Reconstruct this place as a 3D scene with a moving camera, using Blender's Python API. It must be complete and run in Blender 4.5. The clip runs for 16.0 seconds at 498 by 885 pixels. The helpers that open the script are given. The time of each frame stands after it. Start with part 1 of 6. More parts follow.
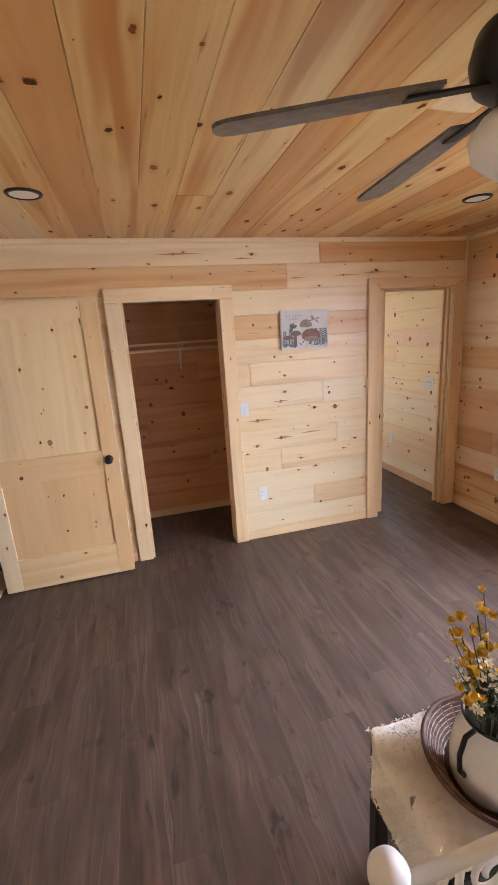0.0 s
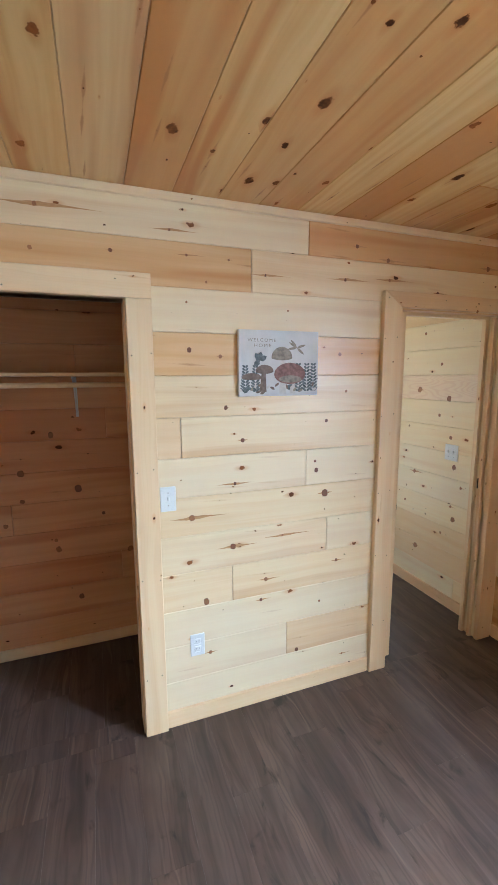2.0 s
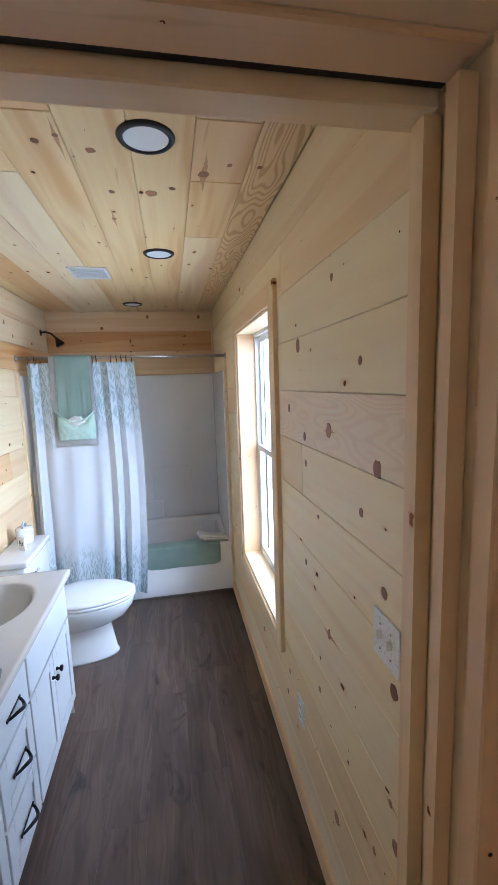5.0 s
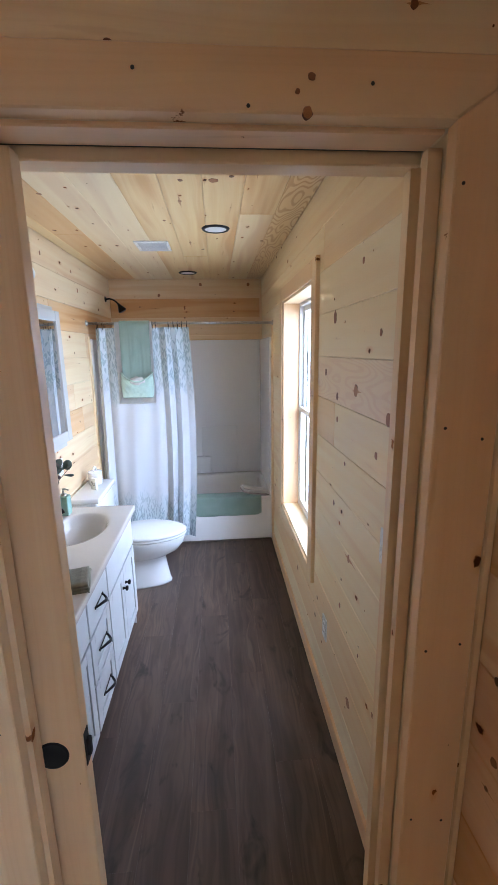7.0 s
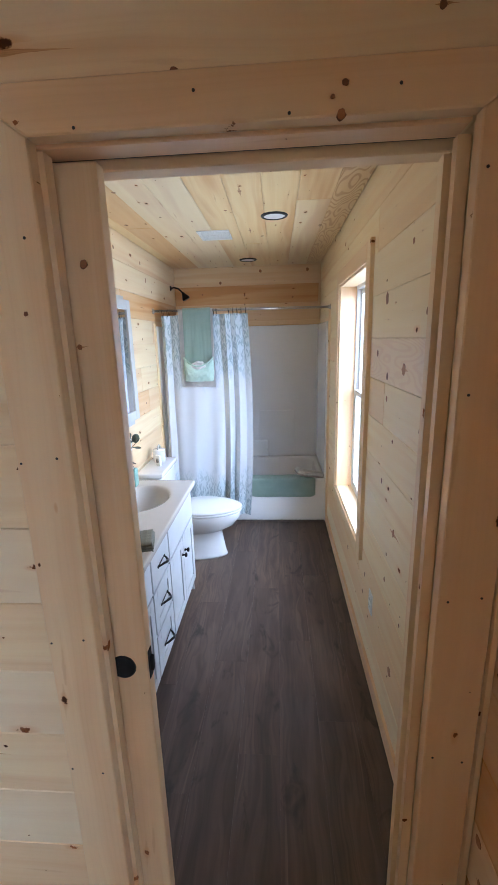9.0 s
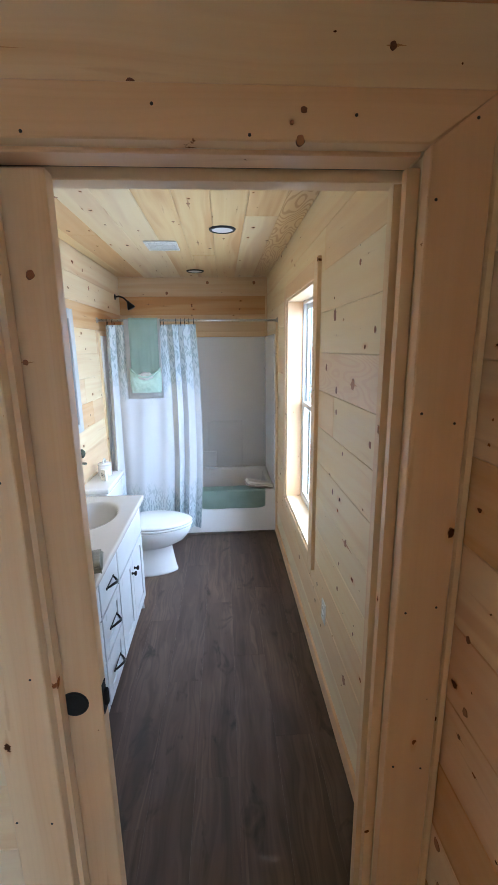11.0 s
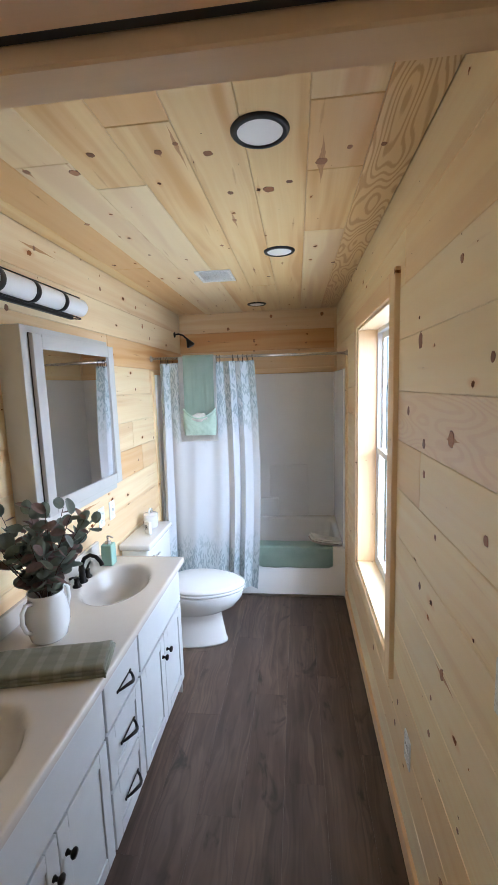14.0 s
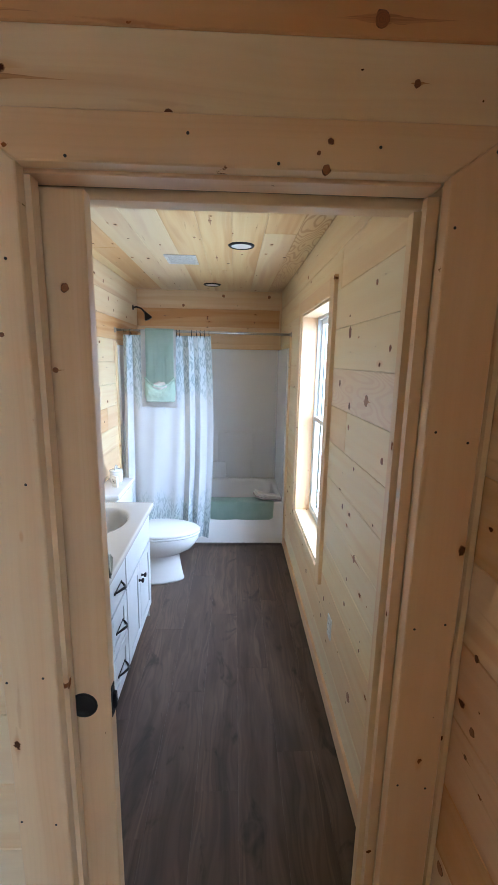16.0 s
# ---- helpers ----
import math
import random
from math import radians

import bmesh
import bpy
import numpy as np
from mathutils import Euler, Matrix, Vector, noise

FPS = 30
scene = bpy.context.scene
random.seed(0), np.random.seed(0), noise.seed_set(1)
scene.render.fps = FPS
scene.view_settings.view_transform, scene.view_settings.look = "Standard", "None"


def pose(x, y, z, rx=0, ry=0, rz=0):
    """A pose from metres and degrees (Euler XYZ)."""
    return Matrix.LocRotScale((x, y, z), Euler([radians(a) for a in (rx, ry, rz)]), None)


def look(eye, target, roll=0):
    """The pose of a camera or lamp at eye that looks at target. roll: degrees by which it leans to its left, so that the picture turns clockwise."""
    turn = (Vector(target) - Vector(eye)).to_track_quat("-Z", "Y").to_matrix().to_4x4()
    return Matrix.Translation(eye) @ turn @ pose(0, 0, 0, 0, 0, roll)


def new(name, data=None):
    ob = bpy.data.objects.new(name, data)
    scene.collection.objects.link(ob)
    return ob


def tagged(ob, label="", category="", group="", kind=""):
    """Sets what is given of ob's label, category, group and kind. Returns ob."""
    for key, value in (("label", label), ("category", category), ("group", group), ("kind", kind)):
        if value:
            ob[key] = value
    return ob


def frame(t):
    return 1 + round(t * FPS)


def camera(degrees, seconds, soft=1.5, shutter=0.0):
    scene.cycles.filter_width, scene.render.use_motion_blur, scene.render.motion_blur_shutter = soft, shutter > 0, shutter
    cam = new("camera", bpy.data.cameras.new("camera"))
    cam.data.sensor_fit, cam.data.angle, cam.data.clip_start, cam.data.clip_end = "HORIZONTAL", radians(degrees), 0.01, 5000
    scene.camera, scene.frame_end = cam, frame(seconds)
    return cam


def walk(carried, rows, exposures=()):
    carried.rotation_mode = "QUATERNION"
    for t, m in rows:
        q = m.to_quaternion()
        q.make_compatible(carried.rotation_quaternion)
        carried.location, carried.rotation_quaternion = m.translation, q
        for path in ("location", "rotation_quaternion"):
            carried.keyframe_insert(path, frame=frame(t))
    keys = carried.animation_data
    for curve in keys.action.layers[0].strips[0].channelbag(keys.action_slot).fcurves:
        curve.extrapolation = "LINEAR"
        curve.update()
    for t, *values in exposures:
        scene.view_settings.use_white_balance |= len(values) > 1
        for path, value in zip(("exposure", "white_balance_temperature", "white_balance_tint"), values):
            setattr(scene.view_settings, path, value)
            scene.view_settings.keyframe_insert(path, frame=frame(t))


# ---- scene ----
cam = camera(62.0, 16.0, soft=1.1)
PATH = [
    (0, (0.859, 0.476, 1.748), (1.345, 2.352, 1.25), -3.7),
    (0.5, (0.853, 0.847, 1.672), (1.175, 2.731, 1.084), -2.3),
    (1, (0.915, 1.232, 1.698), (1.367, 3.109, 1.174), 0.1),
    (1.5, (1.147, 1.598, 1.719), (1.639, 3.509, 1.391), -0.7),
    (2, (1.399, 1.898, 1.709), (2.082, 3.752, 1.397), -0.3),
    (2.5, (1.792, 2.25, 1.711), (3.022, 3.779, 1.323), 2.6),
    (3, (2.195, 2.438, 1.672), (3.605, 3.816, 1.338), 2.1),
    (3.5, (2.569, 2.691, 1.704), (3.777, 4.25, 1.377), -0.0),
    (4, (2.852, 3.002, 1.724), (4.078, 4.555, 1.431), 1.1),
    (4.5, (3.114, 3.209, 1.731), (4.079, 4.933, 1.421), 0.3),
    (5, (3.333, 3.355, 1.75), (3.692, 5.302, 1.467), -2.0),
    (5.2, (3.366, 3.392, 1.754), (3.546, 5.361, 1.45), -1.9),
    (7.3, (3.292, 2.974, 1.747), (3.421, 4.921, 1.31), -0.6),
    (7.5, (3.327, 2.909, 1.735), (3.402, 4.859, 1.297), -0.9),
    (8, (3.365, 2.802, 1.742), (3.27, 4.749, 1.297), -1.9),
    (8.5, (3.353, 2.828, 1.741), (3.145, 4.774, 1.327), -2.0),
    (9, (3.327, 2.948, 1.728), (3.185, 4.883, 1.244), -1.7),
    (9.5, (3.313, 3.01, 1.742), (3.252, 4.942, 1.231), -2.2),
    (10, (3.303, 3.009, 1.759), (3.395, 4.957, 1.314), -1.6),
    (10.2, (3.295, 3.0, 1.756), (3.428, 4.951, 1.338), -1.2),
    (12.3, (3.306, 2.952, 1.738), (3.339, 4.887, 1.236), 0.9),
    (12.5, (3.282, 3.016, 1.749), (3.288, 4.959, 1.274), 0.6),
    (13, (3.285, 3.203, 1.74), (3.368, 5.162, 1.347), 0.7),
    (13.5, (3.376, 3.374, 1.747), (3.147, 5.333, 1.42), -1.6),
    (14, (3.401, 3.419, 1.754), (3.166, 5.386, 1.481), -1.8),
    (14.5, (3.39, 3.408, 1.752), (3.17, 5.365, 1.404), -1.9),
    (15, (3.333, 3.263, 1.767), (3.207, 5.237, 1.47), -1.2),
    (15.5, (3.254, 3.072, 1.771), (3.423, 5.042, 1.469), 0.7),
    (16, (3.28, 2.942, 1.748), (3.356, 4.902, 1.359), 1.1),
]
walk(cam, [(t, look(eye, target, roll)) for t, eye, target, roll in PATH],
     [(0, 0.10, 6050, 23), (0.5, 0.33, 5550, 12), (1.0, 0.33, 5350, 9), (2.0, 0.25, 5100, 8), (3.0, 0.24, 4800, 8), (3.5, 0.20, 4700, 9), (4.0, -0.02, 4650, 11), (4.5, -0.16, 4700, 12), (5.0, -0.48, 5100, 14),
      (8.5, -0.40, 5250, 17), (9.5, -0.40, 5150, 12), (12.5, -0.40, 5150, 10), (13.0, -0.42, 5100, 8), (14.0, -0.47, 5550, 13), (14.5, -0.49, 5850, 16), (15.0, -0.42, 5750, 15), (16.0, -0.35, 5150, 11)])
# ---------- light ----------
world = bpy.data.worlds.new("sky")
scene.world = world
world.use_nodes = True
_wn = world.node_tree
_sky = _wn.nodes.new("ShaderNodeTexSky")
_sky.sky_type, _sky.sun_disc = "NISHITA", False
_sky.sun_elevation, _sky.sun_rotation = radians(52), radians(250)
_wn.links.new(_sky.outputs[0], _wn.nodes["Background"].inputs[0])
_wn.nodes["Background"].inputs[1].default_value = 0.15
_sun = bpy.data.lights.new("sun", "SUN")
_sun.energy, _sun.angle, _sun.color = 2.5, radians(0.5), (1.0, 0.95, 0.88)
new("sun", _sun).matrix_world = look((-6.0, -2.2, 9.0), (0, 0, 0))


def window_light(name, x, y, z, wide, high, watts, target):
    lamp = bpy.data.lights.new(name, "AREA")
    lamp.shape, lamp.size, lamp.size_y, lamp.energy = "RECTANGLE", wide, high, watts
    lamp.color = (0.80, 0.91, 1.0)
    new(name, lamp).matrix_world = look((x, y, z), target)


window_light("daylight_bath_window", 3.955, 5.60, 1.33, 0.92, 1.49, 32, (0, 5.60, 1.33))
window_light("daylight_bedroom_window", 3.955, 1.31, 1.33, 0.92, 1.49, 22, (0, 1.31, 1.33))
# lamp in the added second bedroom window, for more light from the east
window_light("fill_added_window", 3.955, -0.29, 1.33, 0.92, 1.49, 19, (0, -0.29, 1.33))

# added fill lamp outside the window, tilted down to lift the bedroom floor
window_light("fill_bedroom_floor", 4.42, 0.95, 2.12, 1.3, 1.1, 345, (2.0, 1.8, 0.0))
# added fill lamp, aimed through the window to brighten curtain and tub end
window_light("fill_bath_tub_end", 4.80, 5.05, 2.1, 1.2, 1.2, 46, (2.7, 6.45, 0.7))

# ---------- materials ----------


class Nodes:
    """A node material under construction."""

    def __init__(self, name, rough=0.5, metal=0.0):
        self.mat = bpy.data.materials.new(name)
        self.mat.use_nodes = True
        self.tree = self.mat.node_tree
        self.shader = self.tree.nodes["Principled BSDF"]
        self.shader.inputs["Roughness"].default_value = rough
        self.shader.inputs["Metallic"].default_value = metal

    def put(self, socket, value):
        if isinstance(value, bpy.types.NodeSocket):
            self.tree.links.new(value, socket)
        elif value is not None:
            socket.default_value = value

    def node(self, kind, *values, **props):
        n = self.tree.nodes.new("ShaderNode" + kind)
        for k, v in props.items():
            if k == "operation":
                n.operation = v
            elif k == "data_type":
                n.data_type = v
            elif k == "blend_type":
                n.blend_type = v
            elif k == "dims":
                n.noise_dimensions = v
            elif k == "vdims":
                n.voronoi_dimensions = v
            elif k == "interp":
                n.interpolation_type = v
        for s, v in zip(n.inputs, values):
            self.put(s, v)
        return n

    def math(self, op, a, b=None, c=None):
        return self.node("Math", a, b, c, operation=op).outputs[0]

    def step(self, v, lo, hi, a=0.0, b=1.0):
        n = self.node("MapRange", v, lo, hi, a, b, interp="SMOOTHSTEP")
        return n.outputs[0]

    def mix(self, f, a, b, blend="MIX"):
        n = self.tree.nodes.new("ShaderNodeMix")
        n.data_type, n.blend_type = "RGBA", blend
        self.put(n.inputs[0], f)
        for s, v in ((n.inputs[6], a), (n.inputs[7], b)):
            self.put(s, (*v, 1.0) if isinstance(v, tuple) and len(v) == 3 else v)
        return n.outputs[2]

    def coords(self, sx=1.0, sy=1.0, sz=1.0, source="Object", base=None):
        if base is None:
            base = self.node("TexCoord").outputs[source]
        return self.node("VectorMath", base, (sx, sy, sz), operation="MULTIPLY").outputs[0]

    def noise(self, vec, scale=1.0, detail=3.0, rough=0.55, distort=0.0):
        n = self.tree.nodes.new("ShaderNodeTexNoise")
        for k, v in (("Vector", vec), ("Scale", scale), ("Detail", detail), ("Roughness", rough), ("Distortion", distort)):
            self.put(n.inputs[k], v)
        return n.outputs[0]

    def bump(self, height, strength=0.2, distance=0.002):
        n = self.tree.nodes.new("ShaderNodeBump")
        self.put(n.inputs["Height"], height)
        n.inputs["Strength"].default_value, n.inputs["Distance"].default_value = strength, distance
        self.put(self.shader.inputs["Normal"], n.outputs[0])

    def color(self, value):
        self.put(self.shader.inputs["Base Color"], (*value, 1.0) if isinstance(value, tuple) else value)

    def rough(self, value):
        self.put(self.shader.inputs["Roughness"], value)


def pine(name, knots=1.0, heart=0.75, islands=False, swap=False, pale=(0.85, 0.66, 0.38), honey=(0.78, 0.53, 0.26), gloss=0.30, cream=0.5, streaks=1.0, sparse=0.30, tinted=0.55):
    """Varnished knotty pine; the grain runs along local x (y when swapped)."""
    m = Nodes(name)
    rnd = m.node("NewGeometry").outputs["Random Per Island"] if islands else m.node("ObjectInfo").outputs["Random"]
    xyz = m.node("SeparateXYZ", m.node("TexCoord").outputs["Object"]).outputs
    along, across, third = (xyz[1], xyz[0], xyz[2]) if swap else (xyz[0], xyz[1], xyz[2])
    px = m.math("ADD", along, m.math("MULTIPLY", rnd, 91.7))
    py = m.math("ADD", across, m.math("MULTIPLY", rnd, 37.3))
    p = m.node("CombineXYZ", px, py, third).outputs[0]
    # knots
    kv = m.node("VectorMath", p, (4.0, 8.6, 0.0), operation="MULTIPLY").outputs[0]
    vor = m.tree.nodes.new("ShaderNodeTexVoronoi")
    vor.voronoi_dimensions = "2D"
    vor.inputs["Scale"].default_value = 1.0
    m.put(vor.inputs["Vector"], kv)
    delta = m.node("VectorMath", kv, vor.outputs["Position"], operation="SUBTRACT").outputs[0]
    d = m.node("SeparateXYZ", delta).outputs
    dx, dy = m.math("DIVIDE", d[0], 4.0), m.math("DIVIDE", d[1], 8.6)
    wob = m.noise(p, 48.0, 3.0, 0.65)
    dist = m.math("SQRT", m.math("ADD", m.math("POWER", m.math("MULTIPLY", dx, 0.66), 2.0), m.math("POWER", dy, 2.0)))
    dist = m.math("ADD", dist, m.math("MULTIPLY", m.math("SUBTRACT", wob, 0.5), 0.026))
    pick = m.node("SeparateColor", vor.outputs["Color"]).outputs
    radius = m.math("MULTIPLY", m.math("POWER", m.step(pick[0], sparse, 1.0), 2.0), 0.0195 * knots)
    radius = m.math("ADD", radius, 0.0001)
    rel = m.math("DIVIDE", dist, radius)
    core = m.step(rel, 1.02, 0.84)
    ring = m.step(rel, 1.30, 1.02)
    wide = m.math("SQRT", m.math("ADD", m.math("POWER", m.math("MULTIPLY", dx, 0.36), 2.0), m.math("POWER", dy, 2.0)))
    halo = m.step(m.math("DIVIDE", wide, radius), 2.5, 0.7)
    # grain, bending round the knots
    bend = m.math("MULTIPLY", halo, m.math("MULTIPLY", m.math("SIGN", dy), 0.010))
    gy = m.math("SUBTRACT", py, bend)
    slow = m.noise(m.node("CombineXYZ", m.math("MULTIPLY", px, 0.9), m.math("MULTIPLY", gy, 5.0), 0.0).outputs[0], 1.0, 2.0)
    gy2 = m.math("ADD", gy, m.math("MULTIPLY", slow, 0.11))
    grain = m.noise(m.node("CombineXYZ", m.math("MULTIPLY", px, 0.8), m.math("MULTIPLY", gy2, 26.0), 0.0).outputs[0], 1.0, 3.0)
    fine = m.noise(m.node("CombineXYZ", m.math("MULTIPLY", px, 7.0), m.math("MULTIPLY", gy2, 420.0), 0.0).outputs[0], 1.0, 2.0)
    broad = m.noise(m.node("CombineXYZ", m.math("MULTIPLY", px, 0.55), m.math("MULTIPLY", gy2, 9.0), rnd).outputs[0], 1.0, 2.0)
    rings = m.math("SINE", m.math("MULTIPLY", gy2, 520.0))
    late = m.math("MULTIPLY", m.step(rings, 0.2, 1.0), m.step(broad, 0.40, 0.62))
    c = m.mix(m.math("MULTIPLY", m.step(grain, 0.30, 0.72), 0.62), pale, honey)
    c = m.mix(m.math("MULTIPLY", late, 0.07), c, (0.52, 0.29, 0.12))
    c = m.mix(m.math("MULTIPLY", m.step(broad, 0.50, 0.68), heart), c, tuple(a * b for a, b in zip(honey, (0.86, 0.73, 0.61))))
    c = m.mix(m.math("MULTIPLY", fine, 0.05), c, (0.45, 0.27, 0.12))
    tint = m.math("FRACT", m.math("MULTIPLY", rnd, 17.13))
    c = m.mix(m.math("MULTIPLY", m.step(tint, 0.60, 0.95), tinted), c, tuple(a * b for a, b in zip(honey, (0.90, 0.79, 0.76))))
    c = m.mix(m.math("MULTIPLY", m.step(tint, 0.40, 0.05), cream), c, (0.85, 0.74, 0.53))
    # long brown streaks and checks that run out of some knots
    reach = m.math("SUBTRACT", 1.0, m.math("DIVIDE", m.math("ABSOLUTE", dx), 0.19))
    half = m.math("SUBTRACT", m.math("MULTIPLY", m.math("POWER", m.math("MAXIMUM", reach, 0.0), 1.6), 0.009), m.math("MULTIPLY", m.math("SUBTRACT", wob, 0.25), 0.007))
    streak = m.step(m.math("SUBTRACT", half, m.math("ABSOLUTE", m.math("ADD", dy, m.math("MULTIPLY", dx, 0.05)))), 0.0, 0.005)
    streak = m.math("MULTIPLY", streak, m.math("GREATER_THAN", pick[1], 0.76))
    c = m.mix(m.math("MULTIPLY", streak, 0.70 * streaks), c, (0.42, 0.17, 0.05))
    c = m.mix(m.math("MULTIPLY", halo, 0.50), c, tuple(a * b for a, b in zip(honey, (0.85, 0.64, 0.45))))
    c = m.mix(m.math("MULTIPLY", ring, 0.85), c, (0.20, 0.062, 0.016))
    heartwood = m.mix(m.step(m.math("ADD", pick[2], m.math("SUBTRACT", wob, 0.5)), 0.1, 1.0), (0.07, 0.022, 0.007), (0.33, 0.115, 0.030))
    c = m.mix(core, c, heartwood)
    m.shader.inputs["Coat Weight"].default_value, m.shader.inputs["Coat Roughness"].default_value = 0.06, 0.26
    m.put(m.shader.inputs["Specular IOR Level"], m.math("MULTIPLY", m.math("SUBTRACT", 1.0, m.math("MULTIPLY", ring, 0.85)), 0.40))
    m.color(c)
    m.rough(m.math("ADD", m.math("ADD", gloss, m.math("MULTIPLY", ring, 0.25)), m.math("MULTIPLY", grain, 0.12)))
    h = m.math("ADD", m.math("MULTIPLY", grain, 0.5), m.math("MULTIPLY", fine, 0.25))
    m.bump(m.math("SUBTRACT", h, m.math("MULTIPLY", ring, 0.5)), 0.12, 0.002)
    return m.mat


def plank_vinyl():
    m = Nodes("floor_plank_vinyl")
    rnd = m.node("ObjectInfo").outputs["Random"]
    xyz = m.node("SeparateXYZ", m.node("TexCoord").outputs["Object"]).outputs
    px = m.math("ADD", xyz[0], m.math("MULTIPLY", rnd, 71.0))
    py = m.math("ADD", xyz[1], m.math("MULTIPLY", rnd, 29.0))
    bend = m.noise(m.node("CombineXYZ", m.math("MULTIPLY", px, 1.6), m.math("MULTIPLY", py, 8.0), 0.0).outputs[0], 1.0, 2.0)
    gy = m.math("ADD", py, m.math("MULTIPLY", bend, 0.14))
    grain = m.noise(m.node("CombineXYZ", m.math("MULTIPLY", px, 0.9), m.math("MULTIPLY", gy, 15.0), 0.0).outputs[0], 1.0, 4.0, 0.6)
    fine = m.noise(m.node("CombineXYZ", m.math("MULTIPLY", px, 9.0), m.math("MULTIPLY", gy, 330.0), 0.0).outputs[0], 1.0, 3.0)
    blot = m.noise(m.node("CombineXYZ", m.math("MULTIPLY", px, 2.2), m.math("MULTIPLY", py, 7.0), 3.0).outputs[0], 1.0, 3.0)
    kn = m.noise(m.node("CombineXYZ", m.math("MULTIPLY", px, 4.0), m.math("MULTIPLY", py, 9.0), 9.0).outputs[0], 1.0, 4.0, 0.6, 0.8)
    c = m.mix(m.step(grain, 0.28, 0.74), (0.050, 0.032, 0.025), (0.150, 0.100, 0.075))
    c = m.mix(m.math("MULTIPLY", m.step(blot, 0.46, 0.72), 0.50), c, (0.208, 0.138, 0.099))
    low = m.noise(m.node("CombineXYZ", m.math("MULTIPLY", px, 1.3), m.math("MULTIPLY", py, 5.0), 6.0).outputs[0], 1.0, 3.0)
    c = m.mix(m.math("MULTIPLY", m.step(low, 0.50, 0.70), 0.55), c, (0.054, 0.035, 0.027))
    c = m.mix(m.math("MULTIPLY", fine, 0.18), c, (0.035, 0.026, 0.023))
    arch = m.math("SINE", m.math("ADD", m.math("MULTIPLY", gy, 260.0), m.math("MULTIPLY", blot, 22.0)))
    c = m.mix(m.math("MULTIPLY", m.math("MULTIPLY", m.step(arch, 0.1, 1.0), m.step(low, 0.60, 0.42)), 0.34), c, (0.038, 0.026, 0.022))
    pale = m.noise(m.node("CombineXYZ", m.math("MULTIPLY", px, 0.7), m.math("MULTIPLY", gy, 34.0), 12.0).outputs[0], 1.0, 2.0)
    c = m.mix(m.math("MULTIPLY", m.step(pale, 0.60, 0.74), 0.45), c, (0.235, 0.165, 0.122))
    c = m.mix(m.math("MULTIPLY", m.step(kn, 0.58, 0.72), 0.85), c, (0.020, 0.014, 0.012))
    c = m.mix(m.math("MULTIPLY", rnd, 0.25), c, (0.07, 0.055, 0.05))
    m.color(c)
    m.rough(m.math("ADD", 0.36, m.math("MULTIPLY", grain, 0.16)))
    m.shader.inputs["Specular IOR Level"].default_value = 0.40
    m.bump(m.math("ADD", grain, m.math("MULTIPLY", fine, 0.6)), 0.12, 0.0015)
    return m.mat


def plain(name, color, rough=0.5, metal=0.0, vary=0.06, scale=6.0, bump=0.03, coat=0.0):
    """Paint, plastic, metal or enamel with faint unevenness."""
    m = Nodes(name, rough, metal)
    n = m.noise(m.coords(), scale, 4.0)
    f = m.noise(m.coords(), scale * 22, 2.0)
    dark = tuple(v * (1 - vary * 2) for v in color)
    m.color(m.mix(m.step(n, 0.25, 0.75), dark, color))
    m.rough(m.math("ADD", rough - 0.04, m.math("MULTIPLY", f, 0.08)))
    if bump:
        m.bump(m.math("ADD", n, m.math("MULTIPLY", f, 0.3)), bump, 0.002)
    m.shader.inputs["Coat Weight"].default_value = coat
    return m.mat


def cloth(name, color, other, scale=420.0, bump=0.35, big=9.0):
    """Woven or looped cloth."""
    m = Nodes(name, 0.92)
    loops = m.noise(m.coords(), scale, 2.0)
    patch = m.noise(m.coords(), big, 4.0)
    c = m.mix(m.step(patch, 0.3, 0.7), color, other)
    c = m.mix(m.math("MULTIPLY", loops, 0.35), c, tuple(v * 0.6 for v in color))
    m.color(c)
    m.bump(loops, bump, 0.003)
    m.shader.inputs["Sheen Weight"].default_value = 0.2
    return m.mat


PINE = pine("knotty_pine_boards", 0.45, 0.55, pale=(0.86, 0.69, 0.43), honey=(0.79, 0.56, 0.30), streaks=0.25, sparse=0.62, tinted=0.40)
PINE_AMBER = pine("knotty_pine_amber_boards", 0.5, 0.9, pale=(0.76, 0.50, 0.25), honey=(0.68, 0.37, 0.13), cream=0.0, streaks=0.7, sparse=0.6)
# the wall pine with the closet's shade and warm bounce put into its colour
PINE_CLOSET_SHADE = pine("knotty_pine_closet_shaded", 0.6, 0.9, pale=(0.74, 0.38, 0.18), honey=(0.62, 0.27, 0.11), cream=0.06, streaks=0.4, sparse=0.55)
PINE_TRIM = pine("pine_trim", 0.35, 0.3, pale=(0.86, 0.655, 0.39), honey=(0.80, 0.54, 0.285), cream=0.25, streaks=0.3, sparse=0.6)
PINE_CEIL = pine("knotty_pine_ceiling", 0.78, 1.0, islands=True, swap=True, pale=(0.78, 0.53, 0.22), honey=(0.64, 0.32, 0.09), cream=0.45, sparse=0.56, tinted=0.95)
PINE_CEIL_BATH = pine("knotty_pine_bathroom_ceiling", 0.4, 0.9, islands=True, swap=True, pale=(0.84, 0.63, 0.32), honey=(0.77, 0.51, 0.22), streaks=0.5, sparse=0.6, tinted=0.7)
PINE_PALE = pine("knotty_pine_pale_boards", 0.4, 0.5, pale=(0.90, 0.75, 0.46), honey=(0.85, 0.64, 0.34), streaks=0.15, sparse=0.65)
